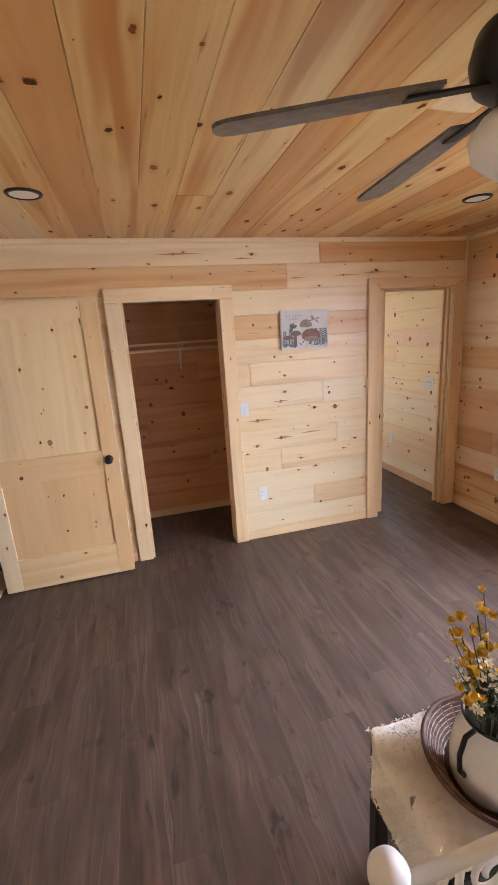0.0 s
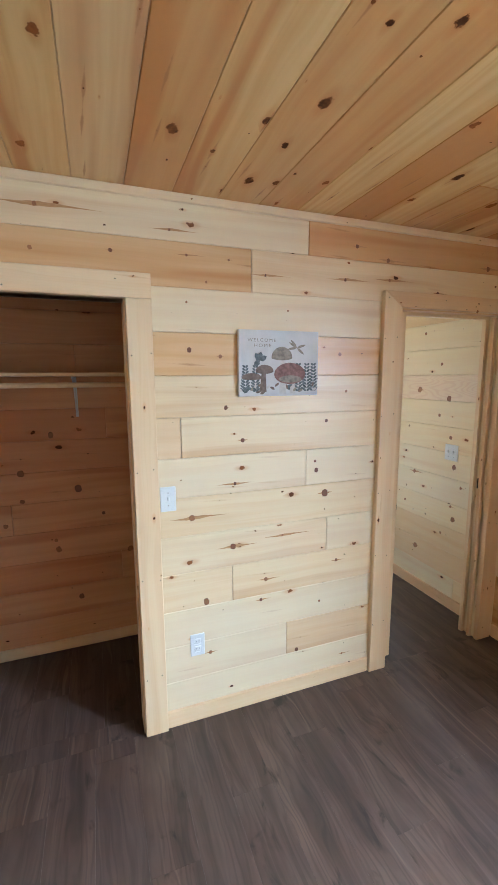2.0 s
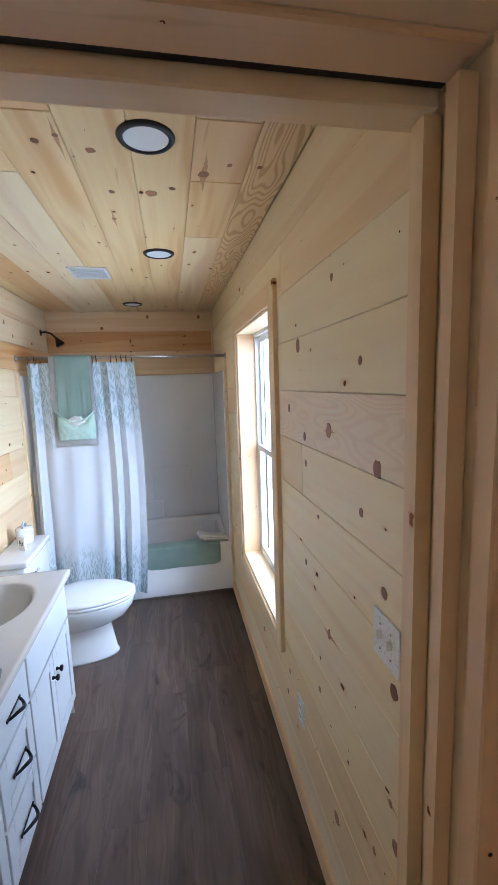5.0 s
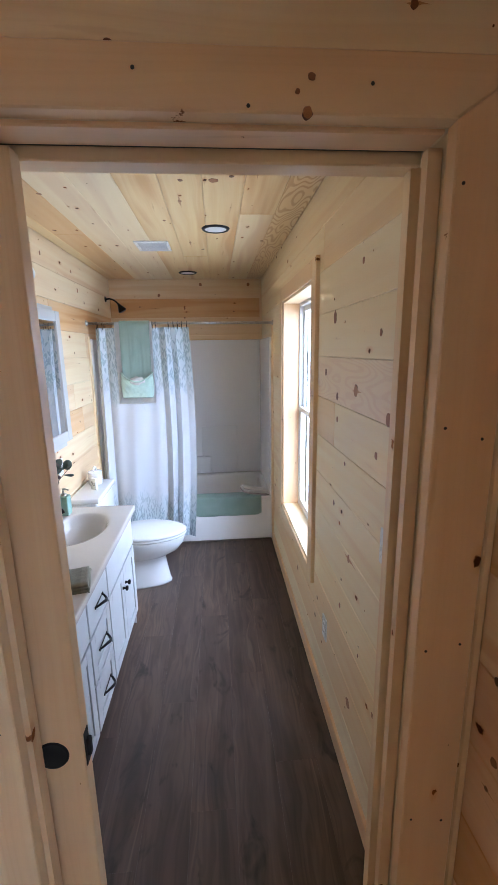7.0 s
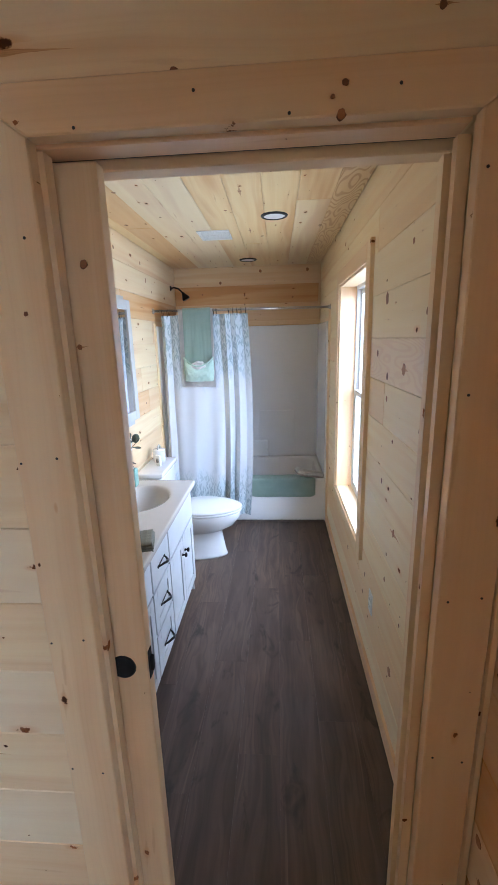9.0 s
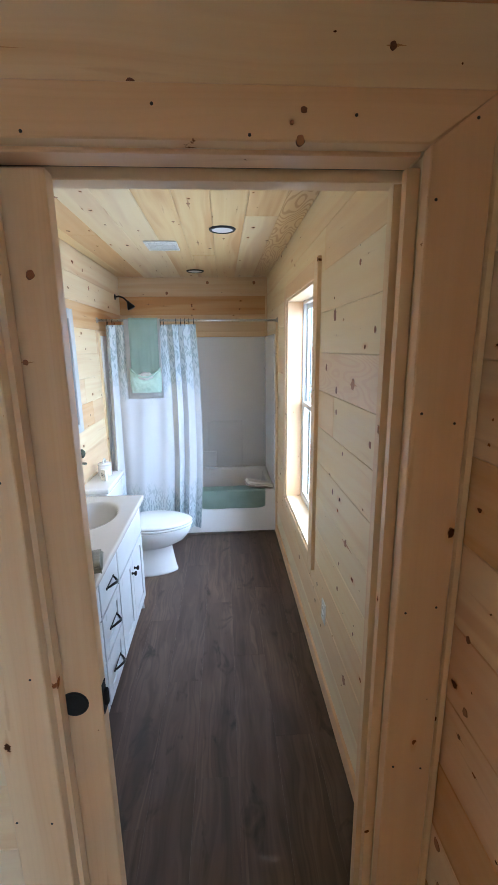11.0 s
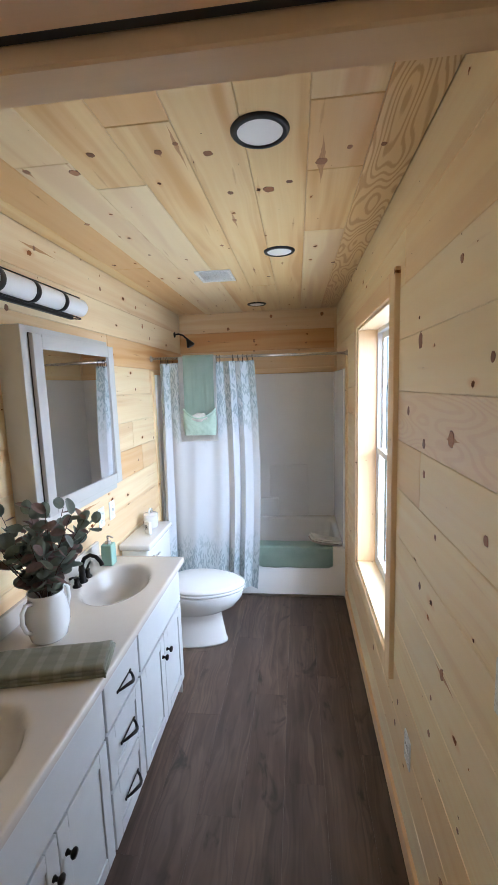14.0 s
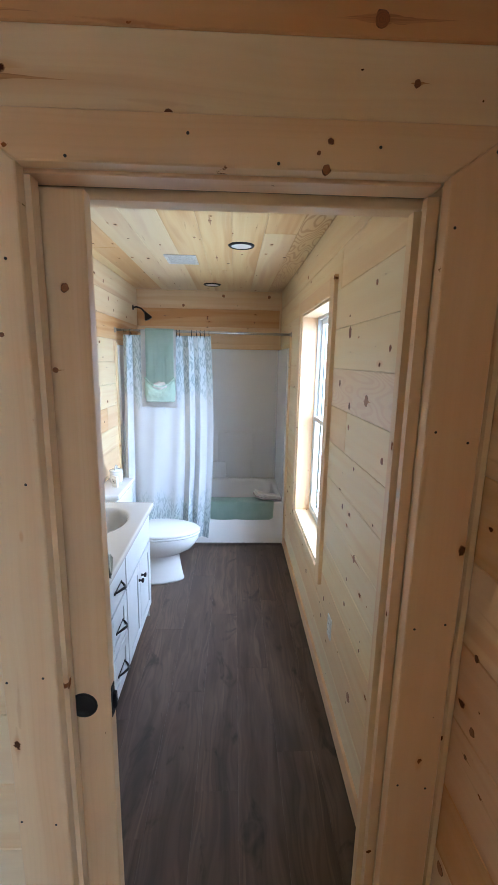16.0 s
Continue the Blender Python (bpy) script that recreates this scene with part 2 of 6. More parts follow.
PINE_ROSE = pine("knotty_pine_rosy_boards", 0.4, 0.9, pale=(0.84, 0.61, 0.37), honey=(0.77, 0.49, 0.27), streaks=0.3, sparse=0.6)
PINE_DOOR = pine("pine_door", 0.3, 0.3, streaks=0.2, sparse=0.6)


def knot_wood():
    """The dark wood of a knot, ringed round its middle."""
    m = Nodes("knot_wood", 0.42)
    rnd = m.node("ObjectInfo").outputs["Random"]
    xyz = m.node("SeparateXYZ", m.node("TexCoord").outputs["Object"]).outputs
    r = m.math("SQRT", m.math("ADD", m.math("POWER", xyz[0], 2.0), m.math("POWER", xyz[1], 2.0)))
    wob = m.noise(m.node("CombineXYZ", m.math("ADD", xyz[0], m.math("MULTIPLY", rnd, 40.0)), xyz[1], rnd).outputs[0], 2.4, 3.0)
    r = m.math("ADD", r, m.math("MULTIPLY", m.math("SUBTRACT", wob, 0.5), 0.5))
    c = m.mix(m.math("FRACT", m.math("MULTIPLY", rnd, 7.7)), (0.15, 0.050, 0.016), (0.42, 0.17, 0.058))
    c = m.mix(m.math("MULTIPLY", m.step(m.math("SINE", m.math("MULTIPLY", r, 24.0)), 0.0, 1.0), 0.3), c, (0.07, 0.024, 0.010))
    c = m.mix(m.step(r, 0.70, 0.95), c, (0.115, 0.036, 0.011))
    m.color(c)
    m.bump(wob, 0.15, 0.002)
    return m.mat


def streak_wood():
    """Brown resin streaks in pine."""
    m = Nodes("streak_wood", 0.36)
    rnd = m.node("ObjectInfo").outputs["Random"]
    xyz = m.node("SeparateXYZ", m.node("TexCoord").outputs["Object"]).outputs
    g = m.noise(m.node("CombineXYZ", m.math("ADD", m.math("MULTIPLY", xyz[0], 2.0), m.math("MULTIPLY", rnd, 30.0)), m.math("MULTIPLY", xyz[1], 6.0), rnd).outputs[0], 1.0, 3.0)
    m.color(m.mix(m.step(g, 0.3, 0.7), (0.42, 0.19, 0.065), (0.62, 0.34, 0.135)))
    return m.mat




def flame_pine(name, swap, pale, dark, force):
    """Flat-sawn pine whose rings show as long nested arches."""
    m = Nodes(name, 0.34)
    xyz = m.node("SeparateXYZ", m.node("TexCoord").outputs["Object"]).outputs
    along, across = (xyz[1], xyz[0]) if swap else (xyz[0], xyz[1])
    field = m.noise(m.node("CombineXYZ", m.math("MULTIPLY", along, 1.5), m.math("MULTIPLY", across, 8.0), 2.0).outputs[0], 1.0, 1.0, 0.4)
    fine = m.noise(m.node("CombineXYZ", m.math("MULTIPLY", along, 9.0), m.math("MULTIPLY", across, 300.0), 0.0).outputs[0], 1.0, 2.0)
    rings = m.math("SINE", m.math("MULTIPLY", m.math("ADD", field, m.math("MULTIPLY", fine, 0.012)), 130.0))
    c = m.mix(m.math("MULTIPLY", m.step(rings, -0.2, 0.9), force), pale, dark)
    m.color(m.mix(m.math("MULTIPLY", fine, 0.10), c, dark))
    m.shader.inputs["Coat Weight"].default_value = 0.06
    m.bump(rings, 0.06, 0.001)
    return m.mat


FLAME_CEIL = flame_pine("flame_pine_ceiling_board", True, (0.82, 0.60, 0.31), (0.55, 0.30, 0.11), 0.75)
FLAME_ROSE = flame_pine("flame_pine_rosy_board", False, (0.86, 0.68, 0.46), (0.74, 0.50, 0.33), 0.40)
KNOT, STREAK = knot_wood(), streak_wood()
VINYL_PLANK = plank_vinyl()
WHITE_PAINT = plain("white_cabinet_paint", (0.57, 0.58, 0.59), 0.38, 0, 0.03)
# tan that puts the shade between the vanity fronts into the carcass colour
GAP_SHADE = plain("cabinet_gap_shade", (0.34, 0.28, 0.22), 0.6, 0, 0.08)
GREIGE_PAINT = plain("off_white_cabinet_paint", (0.54, 0.525, 0.50), 0.42, 0, 0.03)
MARBLE = plain("cast_marble_white", (0.60, 0.555, 0.51), 0.16, 0, 0.03, 3.0, 0.0, 0.4)
PORCELAIN = plain("white_porcelain", (0.74, 0.74, 0.74), 0.10, 0, 0.015, 3.0, 0.0, 0.5)
FIBREGLASS = plain("white_fibreglass", (0.90, 0.90, 0.90), 0.22, 0, 0.02, 2.0, 0.02, 0.3)
BRONZE = plain("oil_rubbed_bronze", (0.022, 0.018, 0.016), 0.34, 0.7, 0.2)
BLACK = plain("matt_black_metal", (0.018, 0.017, 0.017), 0.45, 0.3, 0.15)
NICKEL = plain("brushed_nickel", (0.52, 0.50, 0.48), 0.28, 1.0, 0.05)
PLATE = plain("white_plastic_plate", (0.82, 0.82, 0.80), 0.28, 0, 0.01)
DARK_SLOT = plain("dark_slot", (0.03, 0.03, 0.03), 0.6)
WINDOW_VINYL = plain("white_window_vinyl", (0.80, 0.81, 0.80), 0.35, 0, 0.02)
DIFFUSER = plain("frosted_diffuser", (0.90, 0.90, 0.89), 0.35, 0, 0.01)
EXTERIOR = plain("exterior_cladding", (0.28, 0.20, 0.13), 0.7, 0, 0.15)
GRASS = plain("dry_grass", (0.10, 0.11, 0.05), 0.95, 0, 0.25, 1.5, 0.4)
_g = Nodes("window_glass", 0.02)
_g.shader.inputs["Transmission Weight"].default_value = 1.0
_g.shader.inputs["IOR"].default_value = 1.05
GLASS = _g.mat
_g = Nodes("hazy_sky", 1.0)
_g.color((0.0, 0.0, 0.0))
_g.shader.inputs["Emission Color"].default_value = (0.84, 0.93, 1.0, 1.0)
_g.shader.inputs["Emission Strength"].default_value = 6.0
HAZE = _g.mat
_g = Nodes("mirror_glass", 0.02, 1.0)
_g.color((0.88, 0.89, 0.90))
MIRROR = _g.mat

# ---------- shaping helpers ----------


def mesh_of(name, bm, material, smooth=False):
    me = bpy.data.meshes.new(name)
    bm.normal_update()
    bm.to_mesh(me)
    bm.free()
    if smooth:
        for f in me.polygons:
            f.use_smooth = True
    me.materials.append(material)
    return me


def part(name, bm, material, parent, label="", smooth=False):
    """One mesh under a thing or a part."""
    ob = new(name, mesh_of(name, bm, material, smooth))
    ob.parent = parent
    return tagged(ob, label)


def thing(name, m, label, category, group=""):
    ob = new(name)
    ob.empty_display_size = 0.1
    ob.matrix_world = m
    return tagged(ob, label, category, group)


def structure(name, bm, material, label, category):
    return tagged(new(name, mesh_of(name, bm, material)), label, category, kind="structure")


def box(x0, x1, y0, y1, z0, z1, bevel=0.0, seg=2, bm=None):
    one = bmesh.new()
    bmesh.ops.create_cube(one, size=1.0)
    for v in one.verts:
        v.co = Vector((x0 + (v.co.x + 0.5) * (x1 - x0), y0 + (v.co.y + 0.5) * (y1 - y0), z0 + (v.co.z + 0.5) * (z1 - z0)))
    if bevel:
        bmesh.ops.bevel(one, geom=one.edges[:], offset=bevel, segments=seg, affect="EDGES", profile=0.5)
    return join(bm, one) if bm else one


def join(bm, other):
    """Adds other to bm."""
    me = bpy.data.meshes.new("joined")
    other.to_mesh(me)
    other.free()
    bm.from_mesh(me)
    bpy.data.meshes.remove(me)
    return bm


def moved(bm, m):
    bmesh.ops.transform(bm, matrix=m, verts=bm.verts)
    return bm


def lathe(profile, seg=32, sx=1.0, sy=1.0, bm=None):
    """Turns (radius, height) pairs round z."""
    one = bm or bmesh.new()
    rows = []
    for r, z in profile:
        if r < 1e-5:
            rows.append([one.verts.new((0, 0, z))])
        else:
            rows.append([one.verts.new((sx * r * math.cos(2 * math.pi * i / seg), sy * r * math.sin(2 * math.pi * i / seg), z)) for i in range(seg)])
    for a, b in zip(rows, rows[1:]):
        for i in range(seg):
            j = (i + 1) % seg
            if len(a) == 1 and len(b) == 1:
                continue
            if len(a) == 1:
                one.faces.new((a[0], b[i], b[j])[::-1])
            elif len(b) == 1:
                one.faces.new((a[i], a[j], b[0]))
            else:
                one.faces.new((a[i], a[j], b[j], b[i]))
    return one


def tube(points, radius, seg=10, bm=None, closed=False):
    """A round bar along points; radius may be a list."""
    one = bm or bmesh.new()
    pts = [Vector(p) for p in points]
    n = len(pts)
    rad = radius if isinstance(radius, (list, tuple)) else [radius] * n
    rows, up = [], None
    for i, p in enumerate(pts):
        if closed:
            d = (pts[(i + 1) % n] - pts[i - 1]).normalized()
        else:
            d = (pts[min(i + 1, n - 1)] - pts[max(i - 1, 0)]).normalized()
        if up is None:
            up = Vector((0, 0, 1)) if abs(d.z) < 0.9 else Vector((1, 0, 0))
        side = d.cross(up).normalized()
        up = side.cross(d).normalized()
        rows.append([one.verts.new(p + rad[i] * (math.cos(a) * side + math.sin(a) * up)) for a in (2 * math.pi * k / seg for k in range(seg))])
    pairs = list(zip(rows, rows[1:])) + ([(rows[-1], rows[0])] if closed else [])
    for a, b in pairs:
        for i in range(seg):
            j = (i + 1) % seg
            one.faces.new((a[i], a[j], b[j], b[i]))
    if not closed:
        one.faces.new(rows[0][::-1])
        one.faces.new(rows[-1])
    return one


def board_bm(length, width, thick, bev=0.0015, bm=None, at=(0, 0, 0), skew=(0, 0)):
    """A board: local x along, y across, z out; its front edges are eased. skew: how far its ends run on at the far long edge, for a mitre."""
    one = bm or bmesh.new()
    ox, oy, oz = at
    rows, bev_z = [], math.copysign(bev, thick)

    for inset, z in ((0, 0), (0, thick - bev_z), (bev, thick)):
        rows.append([one.verts.new((ox + x, oy + y, oz + z)) for x, y in ((inset, inset), (length - inset, inset), (length - inset + skew[1], width - inset), (inset + skew[0], width - inset))])
    one.faces.new(rows[0][::-1])
    one.faces.new(rows[2])
    for a, b in zip(rows, rows[1:]):
        for i in range(4):
            j = (i + 1) % 4
            one.faces.new((a[i], a[j], b[j], b[i]))
    return one


def axes(origin, along, across):
    """The pose whose x and y run along the two directions."""
    x, y = Vector(along), Vector(across)
    z = x.cross(y)
    m = Matrix((x, y, z)).transposed().to_4x4()
    m.translation = origin
    return m


def trim(name, origin, along, across, length, width, thick, parent, material=None, bev=0.003, label=""):
    """A trim board under parent; its local x runs along the grain."""
    ob = part(name, board_bm(length, width, thick, bev), material or PINE_TRIM, parent, label)
    ob.matrix_world = axes(origin, along, across)
    return ob


COURSE = 0.1855
LINES = [0.047 + COURSE * i for i in range(14)]


def lay_boards(parent, origin, along, u0, u1, rows, joints, cuts=(), amber=(), thick=0.015, name="board", up=(0, 0, 1), wood=None, tinted=None):
    """Horizontal wall boards, course by course, cut round openings (u0, u1, z0, z1). joints: course number to places along."""
    ex = Vector(along)
    for k, (a, b) in enumerate(zip(rows, rows[1:])):
        stops = {u0, u1}
        mine = [c for c in cuts if c[2] < b - 0.002 and c[3] > a + 0.002]
        for c in mine:
            stops |= {u for u in c[:2] if u0 < u < u1}
        ends = {u for u in joints.get(k, ()) if u0 < u < u1}
        stops = sorted(stops | ends)
        for s, e in zip(stops, stops[1:]):
            mid, lo, hi = (s + e) / 2, a, b
            for c in mine:
                if c[0] < mid < c[1]:
                    if c[2] <= lo + 0.002:
                        lo = max(lo, c[3])
                    elif c[3] >= hi - 0.002:
                        hi = min(hi, c[2])
            if hi - lo < 0.006 or e - s < 0.006:
                continue
            g0, g1 = (0.0012 if s in ends else 0), (0.0012 if e in ends else 0)
            at = Vector(origin) + ex * (s + g0) + Vector(up) * (lo + 0.0004)
            hit = any(q[0] == k and q[1] <= mid <= q[2] for q in amber)
            ob = part(name, board_bm(e - s - g0 - g1, hi - lo - 0.0008, thick, 0.0024), (tinted or PINE_AMBER) if hit else (wood or PINE), parent)
            ob.matrix_world = axes(at, along, up)

# ---------- the large structure ----------
WEST, EAST, SOUTH, NORTH, CEIL = -0.30, 3.78, -1.15, 3.735, 2.4585
BW, BACK = 2.25, 7.53          # west wall and back wall of the bathroom
CW, CE, CB = 0.10, 2.13, 4.57  # the closet
HEAD = 2.03
CLO = (0.83, 1.53)             # closet opening
BAT = (2.908, 3.655)            # bathroom opening
WIN = (5.14, 6.06, 0.585, 2.075)
BWIN = (0.85, 1.77, 0.585, 2.075)
# added opening, never in view, that lets more light into the bedroom
ADDED_WIN = (-0.75, 0.17, 0.585, 2.075)
T = 0.015

ground = bmesh.new()
bmesh.ops.create_grid(ground, x_segments=8, y_segments=8, size=300)
moved(ground, Matrix.Translation((0, 0, -0.55)))
structure("ground", ground, GRASS, "flat ground of dry grass round the cabin", "ground")
slab = box(WEST - 1.6, EAST + 0.15, SOUTH - 0.15, BACK + 0.15, -0.54, -0.012)
floor = structure("floor", slab, VINYL_PLANK, "dark grey-brown wood-look vinyl plank floor", "floor")
haze = bmesh.new()
haze.faces.new([haze.verts.new(c) for c in ((26, -60, -0.3), (26, 70, -0.3), (26, 70, 40), (26, -60, 40))])
structure("backdrop", haze, HAZE, "bright white hazy sky beyond the windows", "backdrop")
roof = box(WEST - 1.9, EAST + 0.45, SOUTH - 0.45, BACK + 0.45, CEIL + 0.06, CEIL + 0.2)
structure("roof", roof, EXTERIOR, "plain flat roof over the cabin", "roof")

# north wall of the bedroom, with the closet opening, the bathroom opening and the pocket for its door
bm = box(WEST, CLO[0], NORTH + T, 3.84, 0, CEIL)
box(CLO[0], CLO[1], NORTH + T, 3.84, HEAD, CEIL, bm=bm)
box(CLO[1], 2.22, NORTH + T, 3.84, 0, CEIL, bm=bm)
box(2.22, BAT[0], NORTH + T, 3.765, 0, CEIL, bm=bm)
box(2.22, BAT[0], 3.825, 3.855, 0, CEIL, bm=bm)
box(BAT[0], BAT[1], NORTH + T, 3.855, HEAD + 0.034, CEIL, bm=bm)
box(BAT[1], EAST, NORTH + T, 3.855, 0, CEIL, bm=bm)
wall_north = structure("wall_north", bm, PINE, "wall of horizontal knotty pine boards with two openings", "wall")

# east wall with its windows
bm = bmesh.new()
for a, b in ((SOUTH - 0.15, ADDED_WIN[0]), (ADDED_WIN[1], BWIN[0]), (BWIN[1], WIN[0]), (WIN[1], BACK + 0.15)):
    box(EAST + T, EAST + 0.15, a, b, -0.012, CEIL + 0.06, bm=bm)
for w in (ADDED_WIN, BWIN, WIN):
    box(EAST + T, EAST + 0.15, w[0], w[1], -0.012, w[2], bm=bm)
    box(EAST + T, EAST + 0.15, w[0], w[1], w[3], CEIL + 0.06, bm=bm)
wall_east = structure("wall_east", bm, PINE, "long outer wall of horizontal knotty pine boards", "wall")

# south wall, west wall with the doorway, an added unseen hall closing it off
bm = box(WEST - 0.12, EAST + T, SOUTH - 0.15, SOUTH, -0.012, CEIL + 0.06)
structure("wall_south", bm, PINE, "plain pine wall behind the bed", "wall")
bm = box(WEST - 0.12, WEST, SOUTH, 2.63, 0, CEIL + 0.06)
box(WEST - 0.12, WEST, 2.63, 3.56, HEAD + 0.03, CEIL + 0.06, bm=bm)
box(WEST - 0.12, WEST, 3.56, 3.855, 0, CEIL + 0.06, bm=bm)
structure("wall_west", bm, PINE, "pine wall with the open doorway", "wall")
bm = box(WEST - 1.5, WEST - 1.38, 2.3, 3.9, 0, CEIL + 0.06)
box(WEST - 1.38, WEST - 0.12, 2.3, 2.42, 0, CEIL + 0.06, bm=bm)
box(WEST - 1.38, WEST - 0.12, 3.78, 3.9, 0, CEIL + 0.06, bm=bm)
structure("wall_hall", bm, PINE, "plain pine walls added out of view to close off the doorway", "wall")

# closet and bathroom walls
# closet walls wear the pine whose colour holds the closet's shade
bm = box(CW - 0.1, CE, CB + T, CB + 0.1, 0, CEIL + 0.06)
wall_closet = structure("wall_closet", bm, PINE_CLOSET_SHADE, "back wall of the closet in knotty pine boards", "wall")
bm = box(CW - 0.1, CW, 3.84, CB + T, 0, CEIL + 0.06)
structure("wall_closet_side", bm, PINE_CLOSET_SHADE, "side wall of the closet in pine", "wall")
bm = box(CE, BW - T, 3.855, BACK + 0.15, 0, CEIL + 0.06)
wall_bath_west = structure("wall_bath_west", bm, PINE, "bathroom wall of horizontal knotty pine boards", "wall")
bm = box(BW - T, EAST + T, BACK + T, BACK + 0.15, 0, CEIL + 0.06)
wall_back = structure("wall_back", bm, PINE, "wall of knotty pine boards above the bath", "wall")


# ceilings: boards along y in one mesh each
def ceiling(name, x0, x1, y0, y1, joints, label, first=3.63, pitch=COURSE):
    bm = box(x0, x1, y0, y1, CEIL + 0.014, CEIL + 0.06)
    edges = [first - pitch * i for i in range(-4, 25)][::-1]
    for k, (a, b) in enumerate(zip(edges, edges[1:])):
        lo, hi = max(a, x0), min(b, x1)
        if hi - lo < 0.01:
            continue
        stops = [y0] + sorted(j for j, q in joints if abs(q - (a + b) / 2) < 0.09 and y0 < j < y1) + [y1]
        for s, e in zip(stops, stops[1:]):
            one = board_bm(e - s - 0.002, hi - lo - 0.0008, T, 0.0026)
            join(bm, moved(one, axes((lo + 0.0004, s + 0.001, CEIL + T), (0, 1, 0), (1, 0, 0))))
    return structure(name, bm, PINE_CEIL_BATH if "bath" in name else PINE_CEIL, label, "ceiling")


random.seed(4)
bed_joints = [(3.261, 2.98), (2.878, 3.35), (2.82, 1.31), (0.9, 2.4), (1.9, 2.05), (0.4, 3.5), (1.2, 0.75), (2.2, 0.2)]
ceiling("ceiling_bedroom", WEST, EAST, SOUTH, NORTH, bed_joints, "flat ceiling of long knotty pine boards", 3.077, 0.1907)
bath_joints = [(4.93, 2.80), (4.93, 3.54), (5.49, 3.54), (4.60, 2.98), (4.75, 2.61), (4.58, 3.54), (5.9, 2.42), (6.5, 3.17)]
ceiling_bath = ceiling("ceiling_bathroom", BW, EAST, 3.855, BACK, bath_joints, "flat bathroom ceiling of knotty pine boards")
ceiling_bath.data.materials.append(FLAME_CEIL)
for face in ceiling_bath.data.polygons:
    if face.center.x > 3.632 and face.center.z < CEIL + 0.0145:
        face.material_index = 1
bm = box(CW, CE, 3.84, CB, CEIL, CEIL + 0.06)
structure("ceiling_closet", bm, PINE_CEIL, "plain pine closet ceiling", "ceiling")
# lid of the added hall, keeps outside light from the doorway
bm = box(WEST - 1.38, WEST - 0.12, 2.42, 3.78, CEIL, CEIL + 0.06)
structure("ceiling_hall", bm, PINE_CEIL, "plain pine ceiling added over the unseen space behind the doorway", "ceiling")

# ---------- trim ----------
X, Y, Z = Vector((1, 0, 0)), Vector((0, 1, 0)), Vector((0, 0, 1))


def trim_set(name, label, category, pieces, material=None):
    """Trim boards: origin, along, across, length, width, thickness. The first one is the root."""
    root = None
    for k, (o, along, across, length, width, thick, *skew) in enumerate(pieces):
        bm = board_bm(length, width, thick, 0.0025, skew=skew[0] if skew else (0, 0))
        if root is None:
            root = tagged(new(name, mesh_of(name, bm, material or PINE_TRIM)), label, category, kind="structure")
            root.matrix_world = axes(o, along, across)
            inverse = root.matrix_world.inverted()
        else:
            ob = part("trim_board", bm, material or PINE_TRIM, root)
            ob.matrix_parent_inverse = inverse
            ob.matrix_basis = axes(o, along, across)
    return root


NAIL = DARK_SLOT


def nails(root, spots, normal):
    """Small dark nail heads on a trim, as one mesh."""
    bm = bmesh.new()
    for p in spots:
        one = lathe([(0, 0.0009), (0.0026, 0.0007), (0.003, -0.001)], 8)
        join(bm, moved(one, Matrix.Translation(p) @ Vector(normal).to_track_quat("Z", "Y").to_matrix().to_4x4()))
    ob = tagged(part("nail_heads", bm, NAIL, root, "small dark nail heads"), kind="stuff")
    ob.matrix_parent_inverse = root.matrix_world.inverted()


C = 0.11
closet_trim = trim_set("trim_closet", "flat pale pine casing round the closet opening", "door casing", [
    ((0.705, NORTH, HEAD), X, Z, 0.935, 0.10, 0.028),
    ((0.815, NORTH, 0), Z, -X, HEAD - 0.001, C, 0.028),
    ((1.64, NORTH, 0), Z, -X, HEAD - 0.001, 0.105, 0.028),
    ((0.832, NORTH + 0.002, 0), Z, Y, HEAD, 0.115, 0.017),
    ((1.528, 3.85, 0), Z, -Y, HEAD, 0.115, 0.017),
    ((0.832, NORTH + 0.002, HEAD), X, Y, 0.696, 0.115, 0.014)])
nails(closet_trim, [(x, NORTH - 0.028, z) for x, z in [(0.72, 0.3), (0.80, 0.31), (0.72, 0.75), (0.80, 0.76), (0.72, 1.2), (0.80, 1.21), (0.72, 1.7), (0.80, 1.69), (1.55, 0.3), (1.62, 0.31), (1.55, 0.8), (1.63, 0.79), (1.55, 1.3), (1.62, 1.31), (1.55, 1.8), (1.63, 1.81), (0.76, 2.08), (1.1, 2.05), (1.5, 2.1)]], (0, -1, 0))
H2 = 2.062
bath_trim = trim_set("trim_bathroom", "flat pale pine casing round the bathroom opening", "door casing", [
    ((2.918, NORTH, H2), X, Z, 0.728, 0.078, 0.028, (-0.112, 0.108)),
    ((2.918, NORTH, 0), Z, -X, H2 - 0.0005, 0.112, 0.028, (0, 0.0775)),
    ((3.754, NORTH, 0), Z, -X, H2 + 0.077, 0.108, 0.028, (0, -0.0775))])
nails(bath_trim, [(x, NORTH - 0.028, z) for x, z in [(2.815, 0.3), (2.89, 0.31), (2.815, 0.72), (2.89, 0.71), (2.815, 1.08), (2.89, 1.09), (2.815, 1.5), (2.89, 1.51), (2.815, 1.9), (2.89, 1.91), (3.665, 0.35), (3.73, 0.36), (3.665, 0.8), (3.73, 0.79), (3.665, 1.2), (3.73, 1.21), (3.665, 1.62), (3.73, 1.6), (3.66, 1.98), (3.0, 2.07), (3.2, 2.11), (3.35, 2.07), (3.52, 2.10), (2.83, 2.105), (3.72, 2.10)]], (0, -1, 0))
